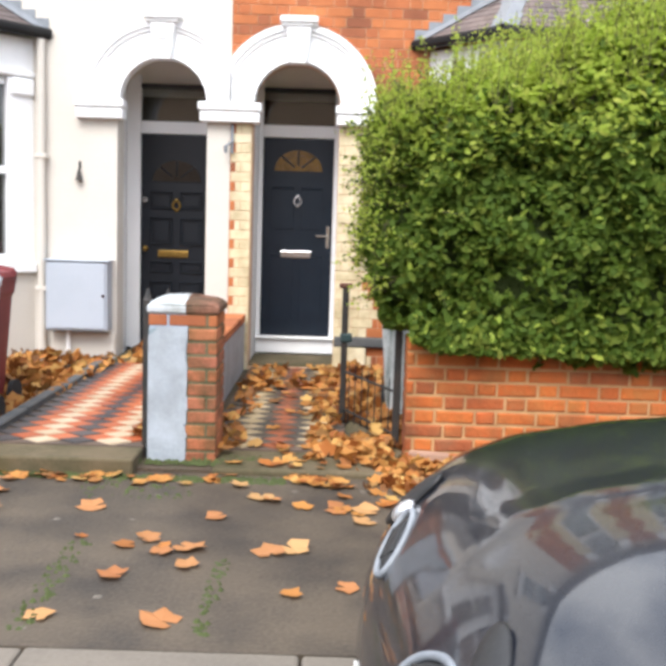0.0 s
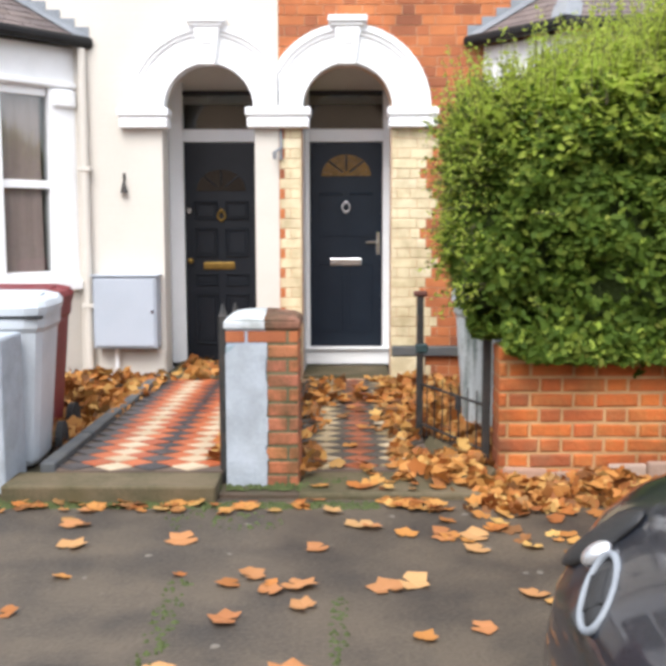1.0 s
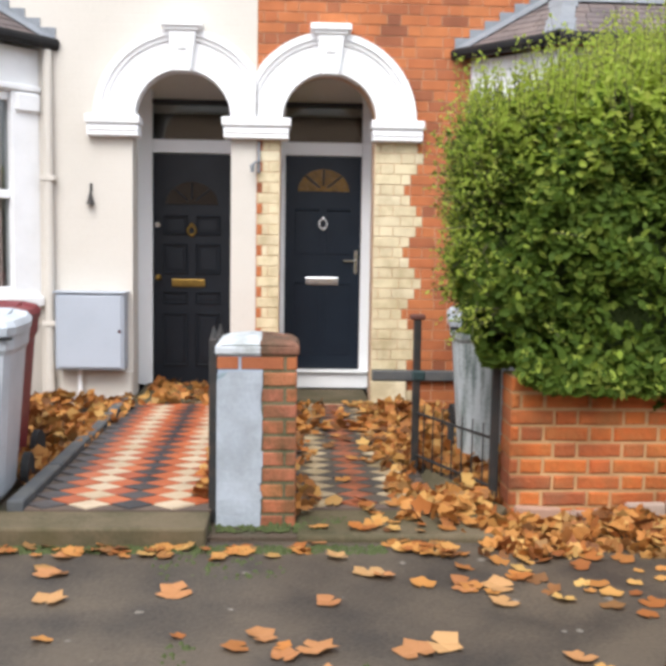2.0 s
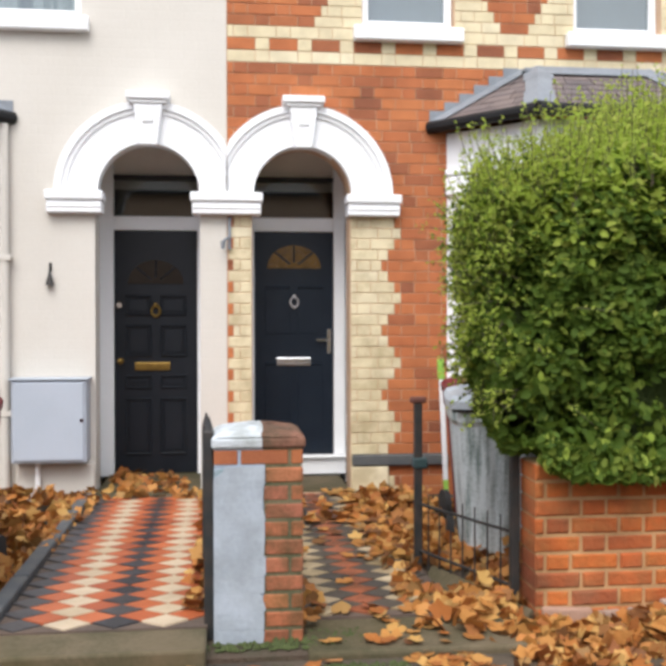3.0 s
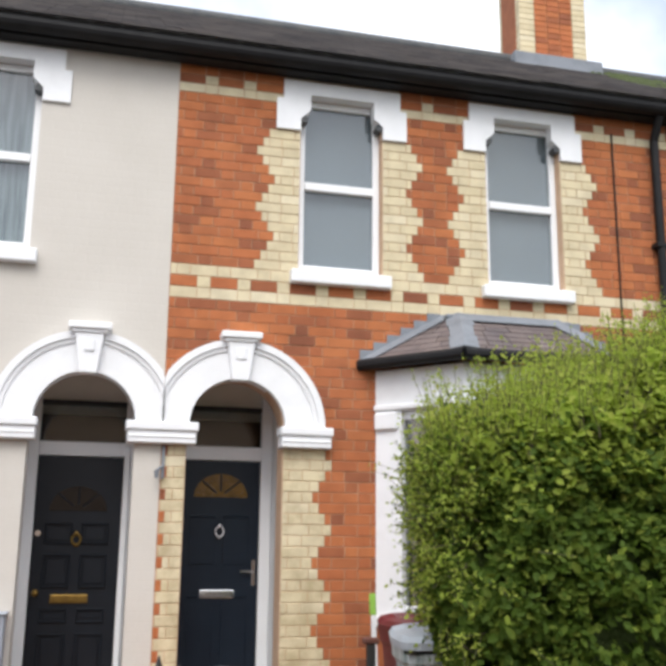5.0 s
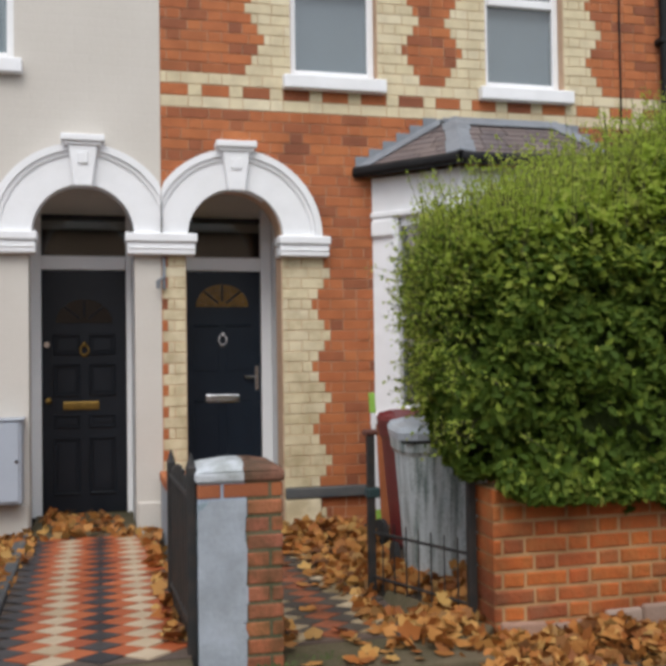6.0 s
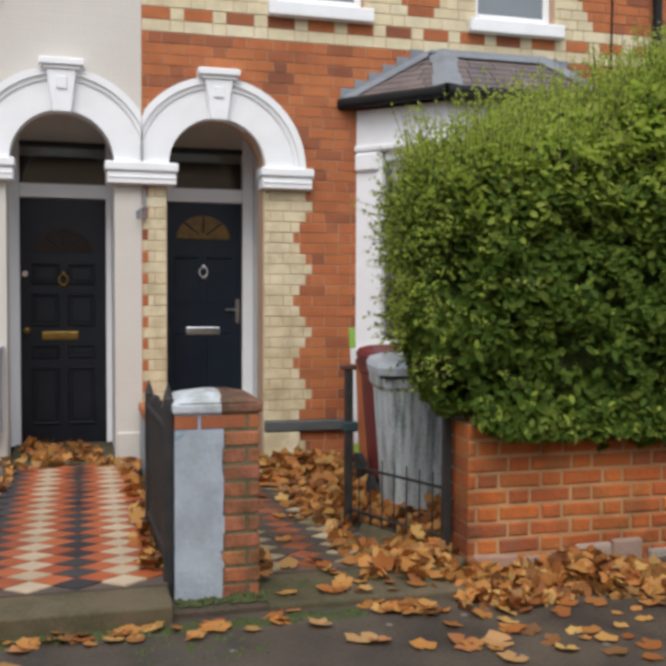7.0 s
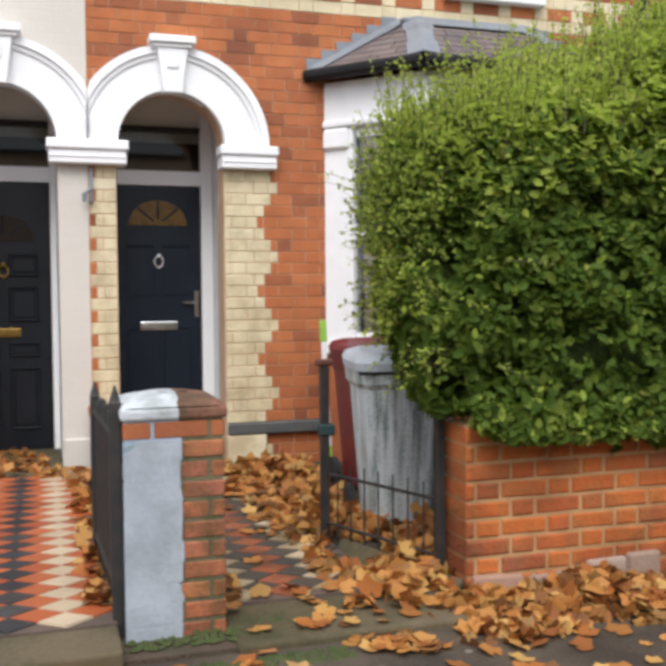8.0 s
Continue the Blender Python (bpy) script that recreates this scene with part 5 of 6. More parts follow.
wheelie_bin(-1.42, -2.92, 4, M["bin_pale"], "grey wheelie bin with closed lid beside the path", False)
wheelie_bin(-1.56, -2.26, -3, M["binred"], "burgundy wheelie bin with closed lid", False)
wheelie_bin(1.605, -2.05, -8, M["bin"], "grey ribbed wheelie bin, weathered and streaked", True, M["bin_pale"])
wheelie_bin(1.83, -1.14, 5, M["binred"], "burgundy wheelie bin with closed lid by the wall", False)

# ---- railing, gate, sign post, box, bell, bracket ----
rail = thing("iron_railing", (1.35, -2.35, 0), "low black iron railing with two posts beside the path", "railing")
PA, PB = Vector((1.062, -2.33, 0)), Vector((1.375, -3.10, 0))
for p, h in ((PA, 0.965), (PB, 0.80)):
    bm = boxed(p.x - 0.022, p.x + 0.022, p.y - 0.022, p.y + 0.022, 0.0, h, 0.005)
    post = part("post", bm, M["iron"], rail)
    fin = boxed(p.x - 0.044, p.x + 0.044, p.y - 0.03, p.y + 0.03, h + 0.001, h + 0.035, 0.008)
    part("finial", fin, M["rust"], post, "rusty brown-red cap")
part("latch", boxed(PA.x - 0.03, PA.x + 0.05, PA.y - 0.034, PA.y + 0.03, 0.60, 0.66, 0.008), M["teal"], rail, "dark teal latch")
for z in (0.14, 0.40):
    part("rail", tube(bmesh.new(), PA + Vector((0, 0, z)), PB + Vector((0, 0, z)), 0.009, n=6), M["iron"], rail)
for k in range(1, 8):
    p = PA.lerp(PB, k / 8)
    part("bar", tube(bmesh.new(), p + Vector((0, 0, 0.03)), p + Vector((0, 0, 0.47)), 0.0055, 0.004, n=6), M["iron"], rail)

bm = tube(bmesh.new(), PA + Vector((0.06, -0.12, 0.02)), PB + Vector((0.03, -0.18, 0.02)), 0.062, n=4)
part("plinth", bm, M["stone"], rail, "mossy stone edging under the bars")

gate = thing("garden_gate", (-0.09, -3.2, 0.1), "black weathered garden gate standing open along the path", "gate")
gx = lambda y: -0.082 - 0.035 * (y + 3.32)
for y, h in ((-3.32, 0.94), (-2.48, 0.88)):
    bm = boxed(gx(y) - 0.022, gx(y) + 0.022, y - 0.03, y + 0.03, 0.11 if y > -3 else 0.02, h, 0.006)
    tube(bm, (gx(y), y, h), (gx(y), y, h + 0.06), 0.024, 0.004, n=6)
    part("stile", bm, M["iron"], gate)
for z in (0.22, 0.80):
    bm = tube(bmesh.new(), (gx(-3.3), -3.3, z), (gx(-2.5), -2.5, z), 0.018, n=6)
    part("gate_rail", bm, M["iron"], gate)
for k in range(7):
    y = -3.22 + k * 0.105
    bm = boxed(gx(y) - 0.008, gx(y) + 0.008, y - 0.038, y + 0.038, 0.14, 0.85 + 0.05 * math.sin(k / 6 * math.pi), 0.003)
    part("board", bm, M["iron"], gate)

sign = thing("agent_sign_post", (1.69, -0.40, 0.02), "slim white sign post with lime green ends, leaning", "sign post")
part("green_foot", boxed(1.672, 1.708, -0.412, -0.388, 0.02, 0.20, 0.003), M["lime"], sign, "lime green end")
part("white_shaft", boxed(1.672, 1.708, -0.412, -0.388, 0.201, 0.98, 0.003), M["upvc"], sign)
part("green_top", boxed(1.666, 1.714, -0.415, -0.385, 0.981, 1.14, 0.003), M["lime"], sign, "lime green end")
sign.rotation_euler = (0.0, radians(-2.6), 0.0)

meter = thing("meter_box", (-1.34, -0.11, 0.35), "pale blue-grey meter cabinet fixed to the painted wall", "meter box")
part("cabinet", boxed(-1.625, -1.065, -0.205, -0.005, 0.352, 0.985, 0.012, 2), M["meter"], meter)
bm = boxed(-1.605, -1.085, -0.221, -0.206, 0.375, 0.968, 0.006, 2)
part("cabinet_door", bm, M["meter"], meter)
bm = bmesh.new()
tube(bm, (-1.10, -0.228, 0.68), (-1.10, -0.2205, 0.68), 0.014, n=12)
part("lock", bm, M["chrome"], meter)
bm = boxed(-1.64, -1.05, -0.225, -0.006, 0.986, 1.0, 0.004)
part("drip_cap", bm, M["meter"], meter)
bm = tube(bmesh.new(), (-1.45, -0.09, 0.02), (-1.45, -0.09, 0.351), 0.02)
part("supply_pipe", bm, M["upvc"], meter)

bell = thing("door_bell", (-1.365, -0.03, 1.72), "small dark iron hanging bell on the painted wall", "bell")
bm = tube(bmesh.new(), (-1.365, -0.035, 1.715), (-1.365, -0.035, 1.80), 0.034, 0.012, n=14)
tube(bm, (-1.365, -0.035, 1.80), (-1.365, -0.035, 1.825), 0.012, 0.006, n=10)
part("bell_cup", bm, M["iron"], bell)
bm = tube(bmesh.new(), (-1.365, -0.004, 1.86), (-1.365, -0.05, 1.86), 0.006, n=6)
tube(bm, (-1.365, -0.04, 1.86), (-1.365, -0.035, 1.82), 0.004, n=6)
box(bm, -1.377, -1.353, -0.010, -0.0045, 1.82, 1.89, 0.002)
part("bracket", bm, M["iron"], bell)

hook = thing("wall_bracket", (0.02, -0.03, 2.1), "grey metal hanging bracket below the impost", "bracket")
bm = boxed(0.008, 0.034, -0.03, -0.004, 2.0, 2.26, 0.003)
part("back_plate", bm, M["lead"], hook)
bm = tube(bmesh.new(), (0.02, -0.03, 2.10), (-0.03, -0.09, 2.06), 0.011, n=8)
tube(bm, (-0.03, -0.09, 2.06), (-0.03, -0.09, 2.0), 0.02, 0.014, n=8)
part("arm", bm, M["lead"], hook)


# ---- hedge ----
def scatter_leaves(name, pos, nor, size, material, rng, droop=0.5):
    """Many small folded leaves in one mesh, at the given places, facing about the given ways."""
    n = len(pos)
    d = nor + rng.normal(0, droop, (n, 3))
    d /= np.linalg.norm(d, axis=1, keepdims=True)
    t = np.cross(d, rng.normal(0, 1, (n, 3)))
    t /= np.linalg.norm(t, axis=1, keepdims=True)
    b = np.cross(d, t)
    s = size[:, None]
    v = np.stack([pos - t * s * 0.5, pos - t * s * 0.12 + b * s * 0.27 + d * s * 0.1, pos + t * s * 0.22 + b * s * 0.22 + d * s * 0.08, pos + t * s * 0.5,
                  pos + t * s * 0.22 - b * s * 0.22 + d * s * 0.08, pos - t * s * 0.12 - b * s * 0.27 + d * s * 0.1], 1).reshape(-1, 3)
    k = np.arange(n)[:, None] * 6
    f = np.concatenate([k + [0, 3, 2, 1], k + [0, 5, 4, 3]], 1).reshape(-1, 4)
    me = bpy.data.meshes.new(name)
    me.vertices.add(len(v))
    me.vertices.foreach_set("co", v.ravel())
    me.loops.add(f.size)
    me.loops.foreach_set("vertex_index", f.ravel())
    me.polygons.add(len(f))
    me.polygons.foreach_set("loop_start", np.arange(len(f)) * 4)
    me.update(calc_edges=True)
    me.validate()
    me.materials.append(material)
    return new(name, me)


def lump(p):
    return noise.fractal(Vector(p) * 1.7, 1.0, 2.0, 4) * 0.15 + noise.noise(Vector(p) * 5.5) * 0.075 + noise.noise(Vector(p) * 12.0) * 0.035


hedge = thing("hedge", (3.0, -2.6, 0.7), "tall overgrown green privet hedge behind the brick wall", "hedge")
HC, HR = Vector((3.63, -2.58, 1.64)), Vector((2.52, 0.88, 1.04))
def hedge_point(u, v, k=1.0):
    """A place on the hedge's skin: a rounded block with a lumpy surface."""
    c, s = math.cos(u), math.sin(u)
    cv, sv = math.cos(v), math.sin(v)
    d = Vector((c * cv, s * cv, sv))
    e = 5.0
    r = (abs(d.x) ** e + abs(d.y) ** e + abs(d.z) ** e) ** (-1 / e)
    p = Vector((HC.x + HR.x * d.x * r, HC.y + HR.y * d.y * r, HC.z + HR.z * d.z * r))
    if p.x < 2.3:
        p.x += 0.20 * max(0.0, (1.30 - p.z)) ** 1.1 + 0.27 * max(0.0, p.y + 3.2)
    if p.z > 1.4:
        top = min(2.60, 2.05 + 0.42 * max(0.0, p.x - 1.1) - 0.055 * max(0.0, p.x - 1.1) ** 2)
        p.z = 1.4 + (p.z - 1.4) * (top - 1.4) / (2.68 - 1.4)
    out = Vector((d.x * r / HR.x, d.y * r / HR.y, d.z * r / HR.z)).normalized()
    return p * 1.0 + out * (lump(p) - (1 - k)), out


# added dark shell: depth shade behind the leaves, put into its colour
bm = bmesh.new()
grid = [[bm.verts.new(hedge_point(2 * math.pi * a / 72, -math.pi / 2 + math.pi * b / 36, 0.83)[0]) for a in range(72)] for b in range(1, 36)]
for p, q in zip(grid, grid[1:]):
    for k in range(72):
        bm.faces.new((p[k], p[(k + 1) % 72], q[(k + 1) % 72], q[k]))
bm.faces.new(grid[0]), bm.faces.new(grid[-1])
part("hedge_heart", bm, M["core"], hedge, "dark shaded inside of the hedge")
rng = np.random.default_rng(7)
pos, nor, young = [], [], []
while len(pos) < 92000:
    a, b = rng.uniform(0, 2 * math.pi), math.asin(rng.uniform(-1, 1))
    if 0.1 < a < math.pi - 0.9 and rng.uniform() < 0.7:
        continue
    p, o = hedge_point(a, b)
    if p.x > 4.7 and rng.uniform() < 0.6:
        continue
    q = p - o * abs(rng.normal(0, 0.065)) + o * 0.015
    if noise.noise(q * 5.0) < (-0.16 if q.z < 1.7 else -0.45) and rng.uniform() < 0.88:
        continue
    if q.z < 0.78 and q.y > -3.30:
        continue
    pos.append(q), nor.append(o * 0.7 + Vector((0, 0, 0.55)))
    # pale share grows with height: young growth plus sky light put into colour
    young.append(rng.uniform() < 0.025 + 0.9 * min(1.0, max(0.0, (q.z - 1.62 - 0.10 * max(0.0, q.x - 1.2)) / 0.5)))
while len(pos) < 98000:  # the fringe that hangs over the wall
    x = rng.uniform(1.42, 4.6)
    q = Vector((x, rng.uniform(-3.47, -3.31), 0.69 + 0.05 * noise.noise(Vector((x * 4, 0, 3))) + 0.24 * max(0.0, 1.62 - x) + abs(rng.normal(0, 0.09))))
    pos.append(q), nor.append(Vector((0, -0.8, 0.4))), young.append(rng.uniform() < 0.1)
pos, nor, young = np.array(pos), np.array(nor), np.array(young)
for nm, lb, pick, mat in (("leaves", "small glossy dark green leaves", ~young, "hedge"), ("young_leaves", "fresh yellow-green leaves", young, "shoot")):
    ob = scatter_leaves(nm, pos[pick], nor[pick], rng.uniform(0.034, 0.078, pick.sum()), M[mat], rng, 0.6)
    ob.parent, ob.location = hedge, -hedge.location
    tagged(ob, lb, kind="stuff")
# long shoots at the top and at the near end
pos, nor, size, fresh = [], [], [], []
tw = bmesh.new()
for k in range(7600):
    up = k < 5200
    if up:
        a, b = rng.uniform(0, 2 * math.pi), rng.uniform(0.5, 1.45)
    else:
        a, b = rng.uniform(2.3, 4.1), rng.uniform(-0.5, 0.85)
    p, o = hedge_point(a, b)
    if p.x > 4.4 or p.z < 0.95 or (not up and p.x > 1.16 + 0.5 * rng.uniform() ** 2):
        continue
    if up:
        d = (o * 0.2 + Vector((rng.normal(0, 0.2), rng.normal(0, 0.2), 0.9))).normalized()
        ln = rng.uniform(0.06, 0.19) + 0.26 * rng.uniform() ** 4
    else:
        d = (o * 0.75 + Vector((rng.normal(-0.1, 0.3), rng.normal(0, 0.3), rng.normal(0.35, 0.4)))).normalized()
        ln = rng.uniform(0.05, 0.14) + 0.17 * rng.uniform() ** 2
    tube(tw, p - d * 0.08, p + d * ln, 0.0030, 0.0012, n=3, caps=False)
    for j in range(int(ln / 0.019)):
        pos.append(p + d * (j + 1) * 0.019 + Vector(rng.normal(0, 0.011, 3)))
        nor.append(Vector(rng.normal(0, 1, 3)) + Vector((0, 0, 0.6)))
        size.append(rng.uniform(0.020, 0.044) * (1.15 - 0.5 * j * 0.019 / ln))
        # top shoots and most side shoots take the pale, light-carrying leaf colour
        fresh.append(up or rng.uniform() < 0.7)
tagged(part("twigwork", tw, M["twig"], hedge), kind="stuff")
pos, nor, size, fresh = np.array(pos), np.array(nor), np.array(size), np.array(fresh)
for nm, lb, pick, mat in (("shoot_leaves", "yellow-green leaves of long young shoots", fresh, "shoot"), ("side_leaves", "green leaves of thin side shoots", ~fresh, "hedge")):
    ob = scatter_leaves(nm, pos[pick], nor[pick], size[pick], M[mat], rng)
    ob.parent, ob.location = hedge, -hedge.location
    tagged(ob, lb, kind="stuff")

# ---- fallen leaves ----
def leaf_shape(rng, size):
    """The outline of a curled, lobed leaf, with its stalk."""
    radii = (0.50, 0.76, 0.70, 0.95, 0.76, 1.0, 0.76, 0.95, 0.70, 0.76, 0.50)
    curl, fold = rng.uniform(0.05, 0.5), rng.uniform(-0.25, 0.35)
    out = [(0.0, 0.0, 0.0)]
    for k, r in enumerate(radii):
        a = math.radians(-250 + k * 32 + 0) + math.radians(rng.uniform(-5, 5)) + math.radians(180)
        r *= rng.uniform(0.85, 1.1)
        x, y = r * math.sin(a), -r * math.cos(a)
        out.append((x, y, curl * r * r * 0.5 + fold * abs(x) * 0.4 + rng.uniform(-0.04, 0.04)))
    return [(x * size / 1.8, y * size / 1.8, z * size / 1.8) for x, y, z in out]


def litter(name, label, spots, seed):
    rng = random.Random(seed)
    verts, faces = [], []
    for x0, x1, y0, y1, base, heap, n, power in spots:
        for _ in range(n):
            x, y = rng.uniform(x0, x1), rng.uniform(y0, y1)
            mound = max(0.0, 1 - abs(2 * (x - x0) / (x1 - x0) - 1) ** 3) * (0.5 + noise.noise(Vector((x * 2.2, y * 2.2, seed))))
            if mound < 0.5 * power * rng.random():
                continue
            z = base + heap * mound * rng.uniform(0.15, 1.0) + 0.006
            tip = 0.14 + 0.55 * (heap > 0.03)
            m = Matrix.Translation((x, y, z)) @ Euler((rng.gauss(0, tip), rng.gauss(0, tip), rng.uniform(0, 6.3))).to_matrix().to_4x4()
            sh = leaf_shape(rng, rng.uniform(0.055, 0.125))
            k = len(verts)
            verts += [m @ Vector(p) for p in sh]
            faces += [(k, k + j, k + j + 1) for j in range(1, len(sh) - 1)]
    me = bpy.data.meshes.new(name)
    me.from_pydata(verts, [], faces)
    me.polygons.foreach_set("use_smooth", [True] * len(me.polygons))
    me.materials.append(M["autumn"])
    return tagged(new(name, me), label, "fallen leaves", kind="stuff")


litter("leaf_litter", "thick drift of orange and brown leaves beside the tiled path",
       [(0.96, 1.75, -3.2, -0.1, 0.04, 0.13, 1250, 0.6), (0.82, 1.62, -3.45, -1.7, 0.04, 0.07, 520, 0.5), (0.24, 0.46, -3.3, -0.1, 0.05, 0.05, 150, 0.8), (0.4, 1.0, -3.2, 0.0, 0.052, 0.010, 60, 0.9), (0.8, 1.05, -2.2, 0.0, 0.052, 0.03, 180, 0.7), (0.3, 1.2, -1.2, 0.0, 0.05, 0.05, 90, 0.8)], 1)
litter("leaf_litter", "orange leaves heaped along the foot of the brick wall", [(1.1, 2.6, -3.84, -3.34, 0.0, 0.09, 760, 0.5), (0.75, 1.15, -3.8, -3.5, 0.0, 0.03, 60, 0.6), (2.4, 4.6, -3.9, -3.34, 0.0, 0.06, 420, 0.6), (0.4, 1.6, -3.62, -3.15, 0.036, 0.02, 60, 0.9)], 2)
litter("leaf_litter", "brown leaves heaped in the small front garden", [(-2.3, -1.08, -2.75, -0.08, 0.04, 0.22, 1500, 0.4), (-1.2, -1.0, -2.0, -0.1, 0.08, 0.08, 120, 0.6)], 3)
litter("leaf_litter", "dry leaves blown into the porch", [(-1.0, -0.24, -0.42, 0.75, 0.10, 0.05, 170, 0.6), (-0.22, -0.03, -3.2, -0.1, 0.09, 0.05, 120, 0.7), (-1.1, -0.95, -1.2, -0.2, 0.1, 0.06, 60, 0.6)], 4)
litter("leaf_litter", "flattened leaves along the edge of the pavement", [(-1.6, 0.7, -3.84, -3.66, 0.0, 0.015, 70, 0.7), (-6, 6, -5.6, -3.9, 0.0, 0.0, 120, 1.0), (0.9, 3.2, -4.5, -3.8, 0.0, 0.0, 70, 0.9), (-6, 6, -6.2, -5.9, -0.125, 0.01, 160, 0.8)], 5)
leaf_rng = random.Random(9)
leaf_meshes = []
for k in range(6):
    sh = leaf_shape(leaf_rng, 0.14)
    me = bpy.data.meshes.new("fallen_leaf")
    me.from_pydata(sh, [], [(0, j, j + 1) for j in range(1, len(sh) - 1)])
    me.materials.append(M["autumn_o"])
    leaf_meshes.append(me)
SPOTS = [(-0.15, -4.23), (0.19, -4.68), (0.28, -4.84), (0.38, -4.77), (0.15, -5.1), (-0.03, -5.5), (0.41, -5.51), (0.7, -4.06), (0.46, -4.34), (0.74, -4.81), (0.83, -4.74), (1.05, -5.16), (1.16, -4.35), (0.42, -4.99), (1.04, -4.13), (-0.71, -4.03), (-0.64, -4.33), (1.31, -4.85), (0.64, -4.0), (0.52, -3.82), (1.18, -4.19), (1.03, -4.2), (-0.7, -3.81), (0.42, -3.61)]
for k, (x, y) in enumerate(SPOTS):
    ob = tagged(new("fallen_leaf", leaf_meshes[k % 6]), "curled orange lobed leaf lying on the pavement", "leaf", "leaves on the pavement")
    ob.location, ob.rotation_euler = (x, y, 0.006), (leaf_rng.uniform(-0.1, 0.1), leaf_rng.uniform(-0.1, 0.1), leaf_rng.uniform(0, 6.28))
    s = leaf_rng.uniform(0.85, 1.3)
    ob.scale = (s, s * 0.9, s)

# pale trodden spots on the pavement
verts, faces = [], []
for _ in range(45):
    x, y, r, k = leaf_rng.uniform(-3, 3.5), leaf_rng.uniform(-5.65, -3.75), leaf_rng.uniform(0.006, 0.022), len(verts)
    verts += [(x + r * leaf_rng.uniform(0.7, 1.2) * math.cos(a * 0.7), y + r * leaf_rng.uniform(0.7, 1.2) * math.sin(a * 0.7), 0.0005) for a in range(9)] + [(x, y, 0.003)]
    faces += [(k + j, k + (j + 1) % 9, k + 9) for j in range(9)]
me = bpy.data.meshes.new("gum_spots")
me.from_pydata(verts, [], faces)
me.materials.append(M["kerb"])
tagged(new("gum_spots", me), "pale flattened gum spots on the pavement", "gum", kind="stuff")

# moss and weeds in the joints of the pavement
verts, faces = [], []
for x0, x1, y0, y1, n in ((-1.6, -1.2, -3.75, -3.6, 200), (-1.25, 0.75, -3.76, -3.655, 900), (-0.2, 0.4, -3.52, -3.43, 90), (-1.15, -0.9, -3.37, -3.2, 90), (-0.13, -0.03, -5.6, -4.7, 80), (0.52, 0.58, -5.6, -4.9, 50), (-0.3, 0.3, -4.1, -3.75, 60), (-0.9, -0.82, -5.6, -4.9, 40), (1.2, 1.6, -2.2, -1.6, 160), (0.2, 0.6, -3.5, -3.3, 120)):
    for _ in range(n):
        x, y = leaf_rng.uniform(x0, x1), leaf_rng.uniform(y0, y1)
        r, h, k = leaf_rng.uniform(0.006, 0.022), leaf_rng.uniform(0.004, 0.018), len(verts)
        g = 0.0 if y < -3.6 else 0.03
        verts += [(x + r * math.cos(a), y + r * math.sin(a), g - 0.002) for a in (0, 1.26, 2.51, 3.77, 5.03)] + [(x, y, g + h)]
        faces += [(k + j, k + (j + 1) % 5, k + 5) for j in range(5)]
for _ in range(900):
    u, v = leaf_rng.uniform(5.7, 8.2), leaf_rng.uniform(2.2, 4.55)
    if noise.noise(Vector((u * 1.3, v * 1.3, 4))) < -0.15:
        continue
    r, k = leaf_rng.uniform(0.03, 0.09), len(verts)
    verts += [rot @ Vector((u + r * math.cos(a), v + r * math.sin(a), 0.07)) for a in (0, 1.26, 2.51, 3.77, 5.03)] + [rot @ Vector((u, v, 0.07 + r * 0.5))]
    faces += [(k + j, k + (j + 1) % 5, k + 5) for j in range(5)]
me = bpy.data.meshes.new("moss")
me.from_pydata(verts, [], faces)
me.materials.append(M["moss"])
tagged(new("moss", me), "green moss in the joints and along the step", "moss", kind="stuff")


# ---- parked car ----
from mathutils.bvhtree import BVHTree

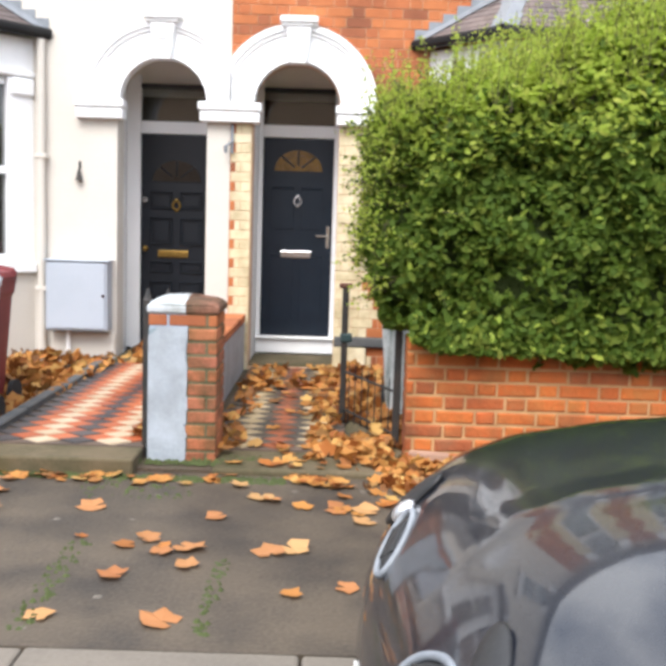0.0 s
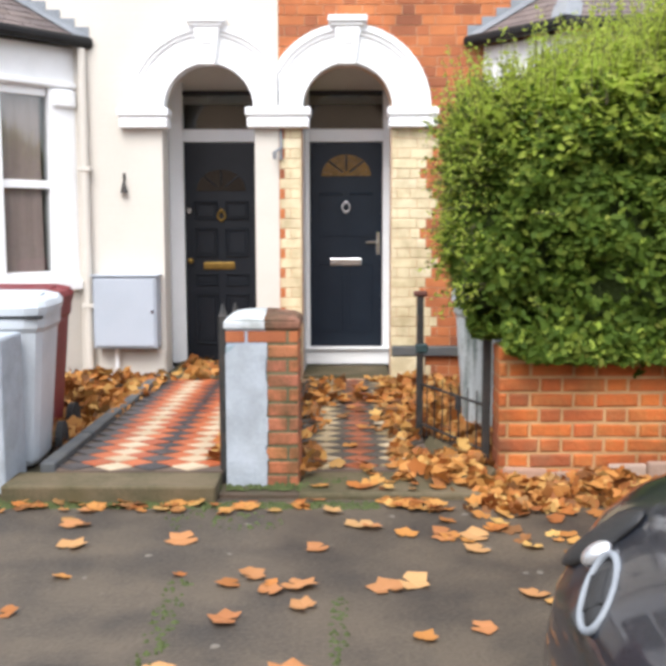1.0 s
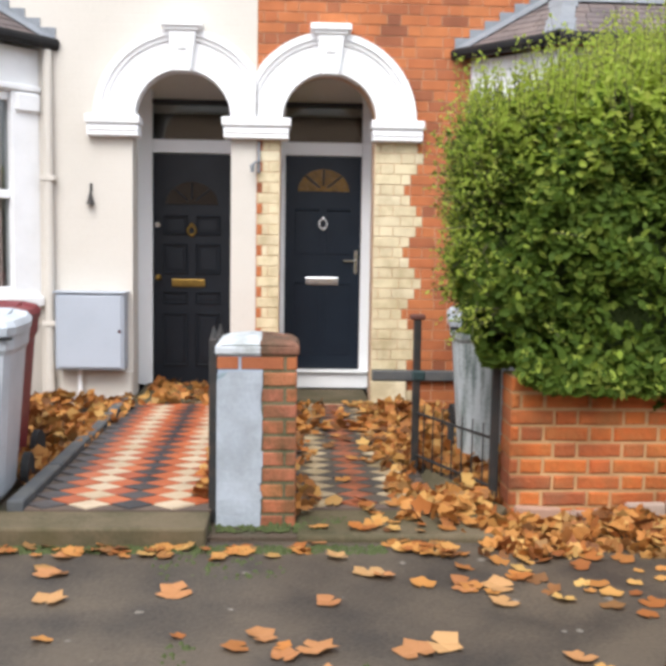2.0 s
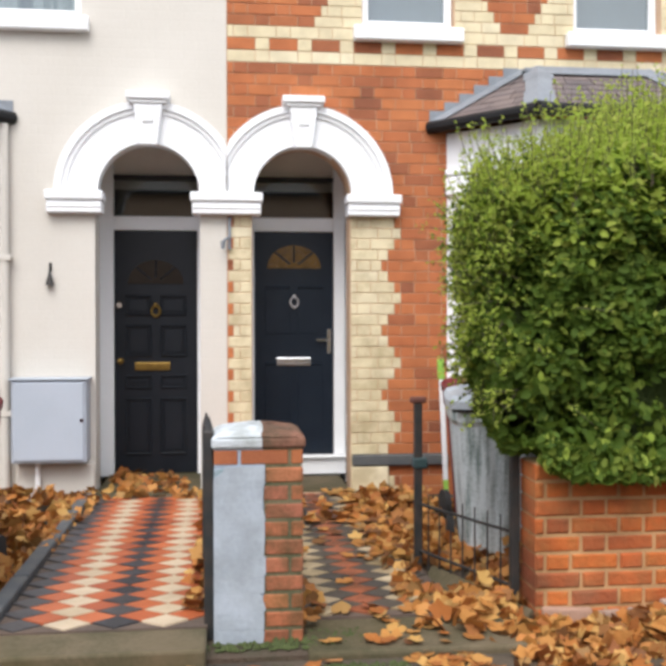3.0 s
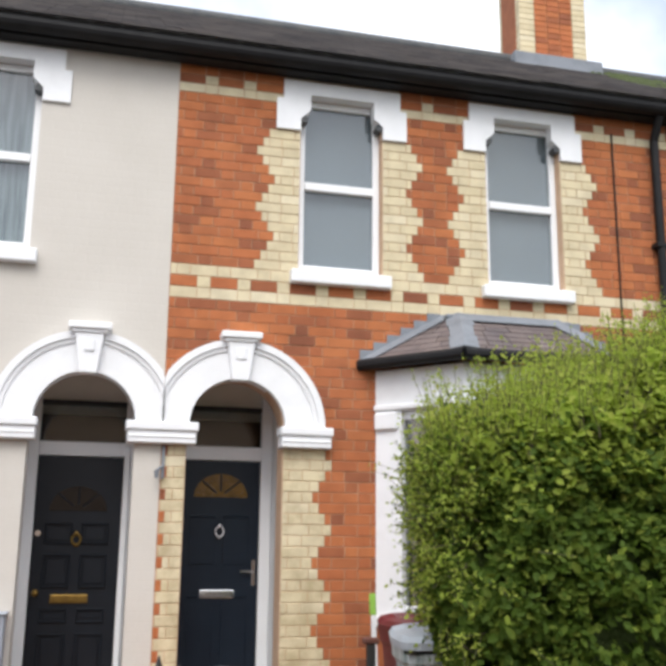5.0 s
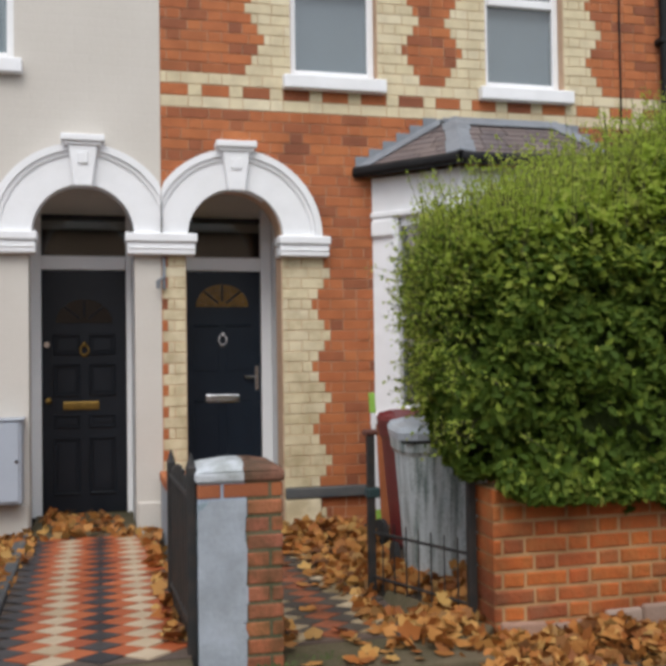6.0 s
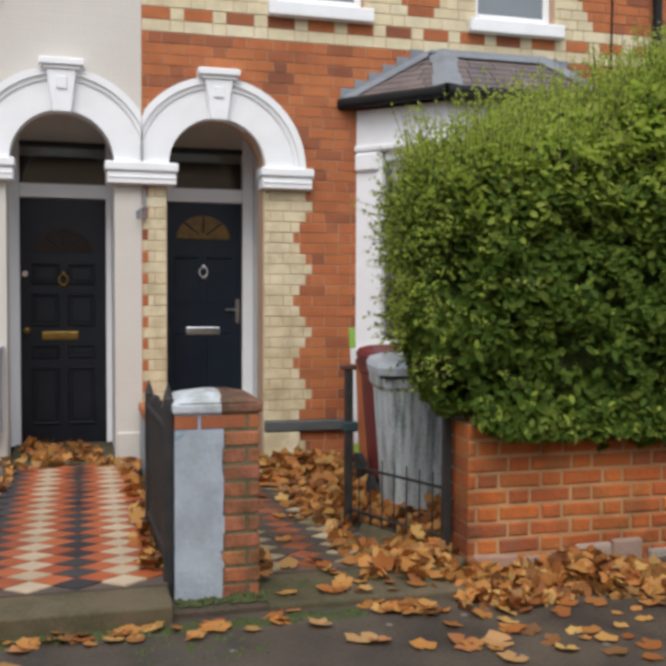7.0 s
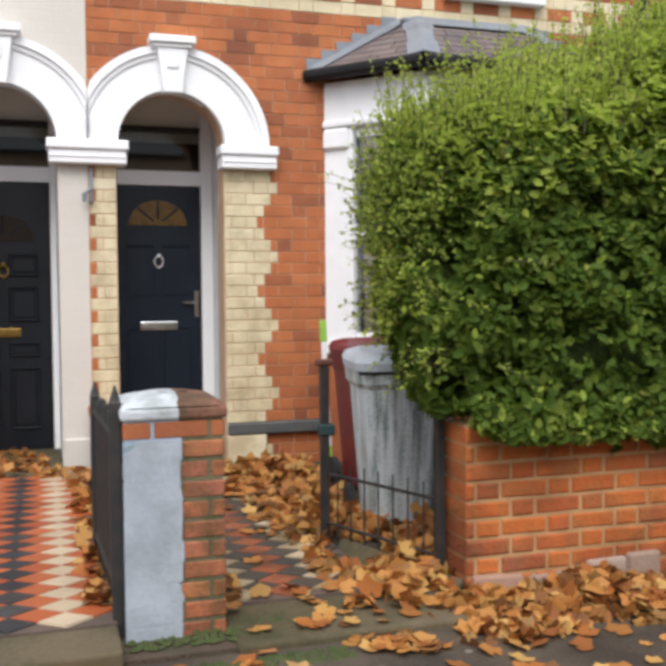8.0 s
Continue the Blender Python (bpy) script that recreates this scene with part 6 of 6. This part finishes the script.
def car():
    c = thing("parked_car", (3.1, -6.62, -0.125), "glossy black car parked at the kerb", "car")
    N, YC = 45, -6.62
    st = [  # along, half width, underside, shoulder, crown
        (1.06, 0.45, 0.10, 0.30, 0.36), (1.09, 0.67, 0.06, 0.38, 0.45), (1.13, 0.77, 0.04, 0.46, 0.54), (1.19, 0.825, 0.06, 0.54, 0.63), (1.27, 0.85, 0.05, 0.635, 0.73), (1.36, 0.86, 0.05, 0.705, 0.80), (1.50, 0.86, 0.05, 0.765, 0.855),
        (1.75, 0.868, 0.05, 0.805, 0.905), (2.05, 0.87, 0.05, 0.835, 0.935), (2.4, 0.87, 0.05, 0.84, 0.94), (3.4, 0.87, 0.05, 0.86, 0.95), (4.2, 0.87, 0.02, 0.88, 0.96), (4.75, 0.84, 0.06, 0.88, 0.95), (5.0, 0.78, 0.12, 0.86, 0.91), (5.1, 0.62, 0.20, 0.78, 0.82)]
    rows = []
    for x, w, zb, zs, zt in st:
        ring = []
        for k in range(N):
            u = k / (N - 1) * 2 - 1
            a = abs(u)
            if a < 0.6:
                y = w * 0.92 * a / 0.6
                z = zt - (zt - zs) * (a / 0.6) ** 3.4 + (0.010 if u < 0 else 0.0) * min(1.0, max(0.0, x - 1.2) * 5) * math.exp(-((y - 0.10) / 0.04) ** 2)
            else:
                f = (a - 0.6) / 0.4
                y = w * (0.92 + 0.08 * math.sin(min(1, f * 2.2) * math.pi / 2) - 0.10 * max(0, f - 0.5) ** 2)
                z = zs + (zb - zs) * f
            ring.append((x, YC + math.copysign(y, u), z))
        rows.append(ring)
    bm = sweep(None, rows)
    bm.verts.ensure_lookup_table()
    bm.faces.new(bm.verts[:N]), bm.faces.new(bm.verts[-N:])
    bmesh.ops.subdivide_edges(bm, edges=bm.edges[:], cuts=1, smooth=0.6, use_grid_fill=True)
    skin = BVHTree.FromBMesh(bm)
    part("car_body", bm, M["paint"], c, smooth=True)

    def on_skin(x, y, out=0.0, lean=(0, 0, 0)):
        """A pose on the body's upper skin over (x, y), z along the skin's normal and x towards the nose's tip."""
        p, nrm, _, _ = skin.ray_cast(Vector((x, y, 3)), Vector((0, 0, -1)))
        nrm = ((nrm if nrm.z > 0 else -nrm) + Vector(lean)).normalized()
        side = nrm.cross(Vector((1, 0, 0))).normalized()
        m = Matrix((side.cross(nrm), side, nrm)).transposed().to_4x4()
        return Matrix.Translation(p + nrm * out) @ m

    def oval(m, rx, ry, rz):
        b2 = bmesh.new()
        bmesh.ops.create_uvsphere(b2, u_segments=20, v_segments=12, radius=1, matrix=m @ Matrix.Diagonal((rx, ry, rz, 1)))
        return b2

    def hoop(m, rx, ry, r):
        rows = []
        for k in range(41):
            p = 2 * math.pi * k / 40
            rows.append([m @ Vector(((rx + r * math.cos(q)) * math.cos(p), (ry + r * math.cos(q)) * math.sin(p), 0.012 + r * math.sin(q))) for q in (0, 0.79, 1.57, 2.36, 3.14, 3.93, 4.71, 5.5)])
        return sweep(None, rows, close=True)
    # cabin
    def ring(pts):
        return [(x, YC + y, z) for x, y, z in pts]
    a = [(2.35, -0.74, 0.90), (2.35, 0.74, 0.90), (4.95, 0.72, 0.90), (4.95, -0.72, 0.90)]
    b = [(2.95, -0.58, 1.42), (2.95, 0.58, 1.42), (4.45, 0.58, 1.42), (4.45, -0.58, 1.42)]
    names = ("windscreen", "side_window", "rear_window", "side_window")
    for k in range(4):
        j = (k + 1) % 4
        q = ring([a[k], a[j], b[j], b[k]])
        ctr = sum((Vector(p) for p in q), Vector()) / 4
        bm = bmesh.new()
        lo = [bm.verts.new(Vector(p).lerp(ctr, 0.05)) for p in q]
        bm.faces.new(lo)
        ret = bmesh.ops.extrude_face_region(bm, geom=bm.faces[:])["geom"]
        bmesh.ops.translate(bm, vec=(ctr - Vector((3.6, YC, 1.1))).normalized() * -0.006, verts=[g for g in ret if isinstance(g, bmesh.types.BMVert)])
        part(names[k], bm, M["tint"], c)
        bm = bmesh.new()
        tube(bm, q[1], q[2], 0.035, n=8)
        part("roof_pillar", bm, M["paint"], c)
    bm = boxed(2.9, 4.5, YC - 0.60, YC + 0.60, 1.40, 1.46, 0.03, 3)
    part("car_roof", bm, M["paint"], c, smooth=True)
    part("cabin_inside", boxed(2.5, 4.6, YC - 0.55, YC + 0.55, 0.9, 1.2, 0.1, 2), M["trim"], c)
    for s in (1, -1):
        m = on_skin(1.215, YC + s * 0.60)
        h = part("headlight", oval(m @ Matrix.Rotation(s * 0.5, 4, "Z"), 0.062, 0.19, 0.022), M["trim"], c, "dark swept headlight", smooth=True)
        part("reflector", oval(on_skin(1.19, YC + s * 0.52, 0.010) @ Matrix.Rotation(s * 0.5, 4, "Z"), 0.034, 0.06, 0.022), M["lamp"], h, "bright lamp reflector", smooth=True)
        m = on_skin(1.155, YC + s * 0.38, -0.008, (0, -0.08, 0.08)) @ Matrix.Rotation(s * 0.9, 4, "Z")
        f = part("air_intake", oval(m, 0.10, 0.05, 0.026), M["trim"], c, "black oval air intake", smooth=True)
        part("surround", hoop(m, 0.107, 0.056, 0.010), M["lead"], f, "dull silver surround", smooth=True)
        for k in range(5):
            part("grille_bar", tube(bmesh.new(), m @ Vector((-0.05, -0.026 + k * 0.013, 0.020)), m @ Vector((0.05, -0.026 + k * 0.013, 0.020)), 0.005, n=6), M["trim"], f)
        bm = boxed(2.6, 2.77, YC + s * 0.90 - 0.09, YC + s * 0.90 + 0.09, 0.86, 0.98, 0.03, 3)
        part("door_mirror", bm, M["paint"], c, smooth=True)
        for x in (1.78, 4.35):
            y = YC + s * 0.62
            w = part("wheel", tube(bmesh.new(), (x, y - 0.10, 0.185), (x, y + 0.10, 0.185), 0.20, n=28), M["chrome"], c, "silver road wheel")
            prof = [(0.215, -0.095), (0.29, -0.10), (0.31, -0.07), (0.31, 0.07), (0.29, 0.10), (0.215, 0.095)]
            rows = [[(x + r * math.cos(2 * math.pi * k / 36), y + t, 0.185 + r * math.sin(2 * math.pi * k / 36)) for r, t in prof] for k in range(37)]
            part("tyre", sweep(None, rows, close=True), M["tyre"], w, smooth=True)
    part("lower_grille", boxed(1.03, 1.09, YC - 0.30, YC + 0.30, 0.11, 0.18, 0.02, 2), M["trim"], c)
    p = part("number_plate", boxed(1.05, 1.0595, YC - 0.26, YC + 0.26, 0.205, 0.30, 0.003), M["plate"], c, "pale number plate")
    for k in range(7):
        y = YC - 0.20 + k * 0.066
        part("plate_bar", boxed(1.046, 1.0495, y - 0.018, y + 0.018, 0.22, 0.285), M["trim"], p)
    return c


car()
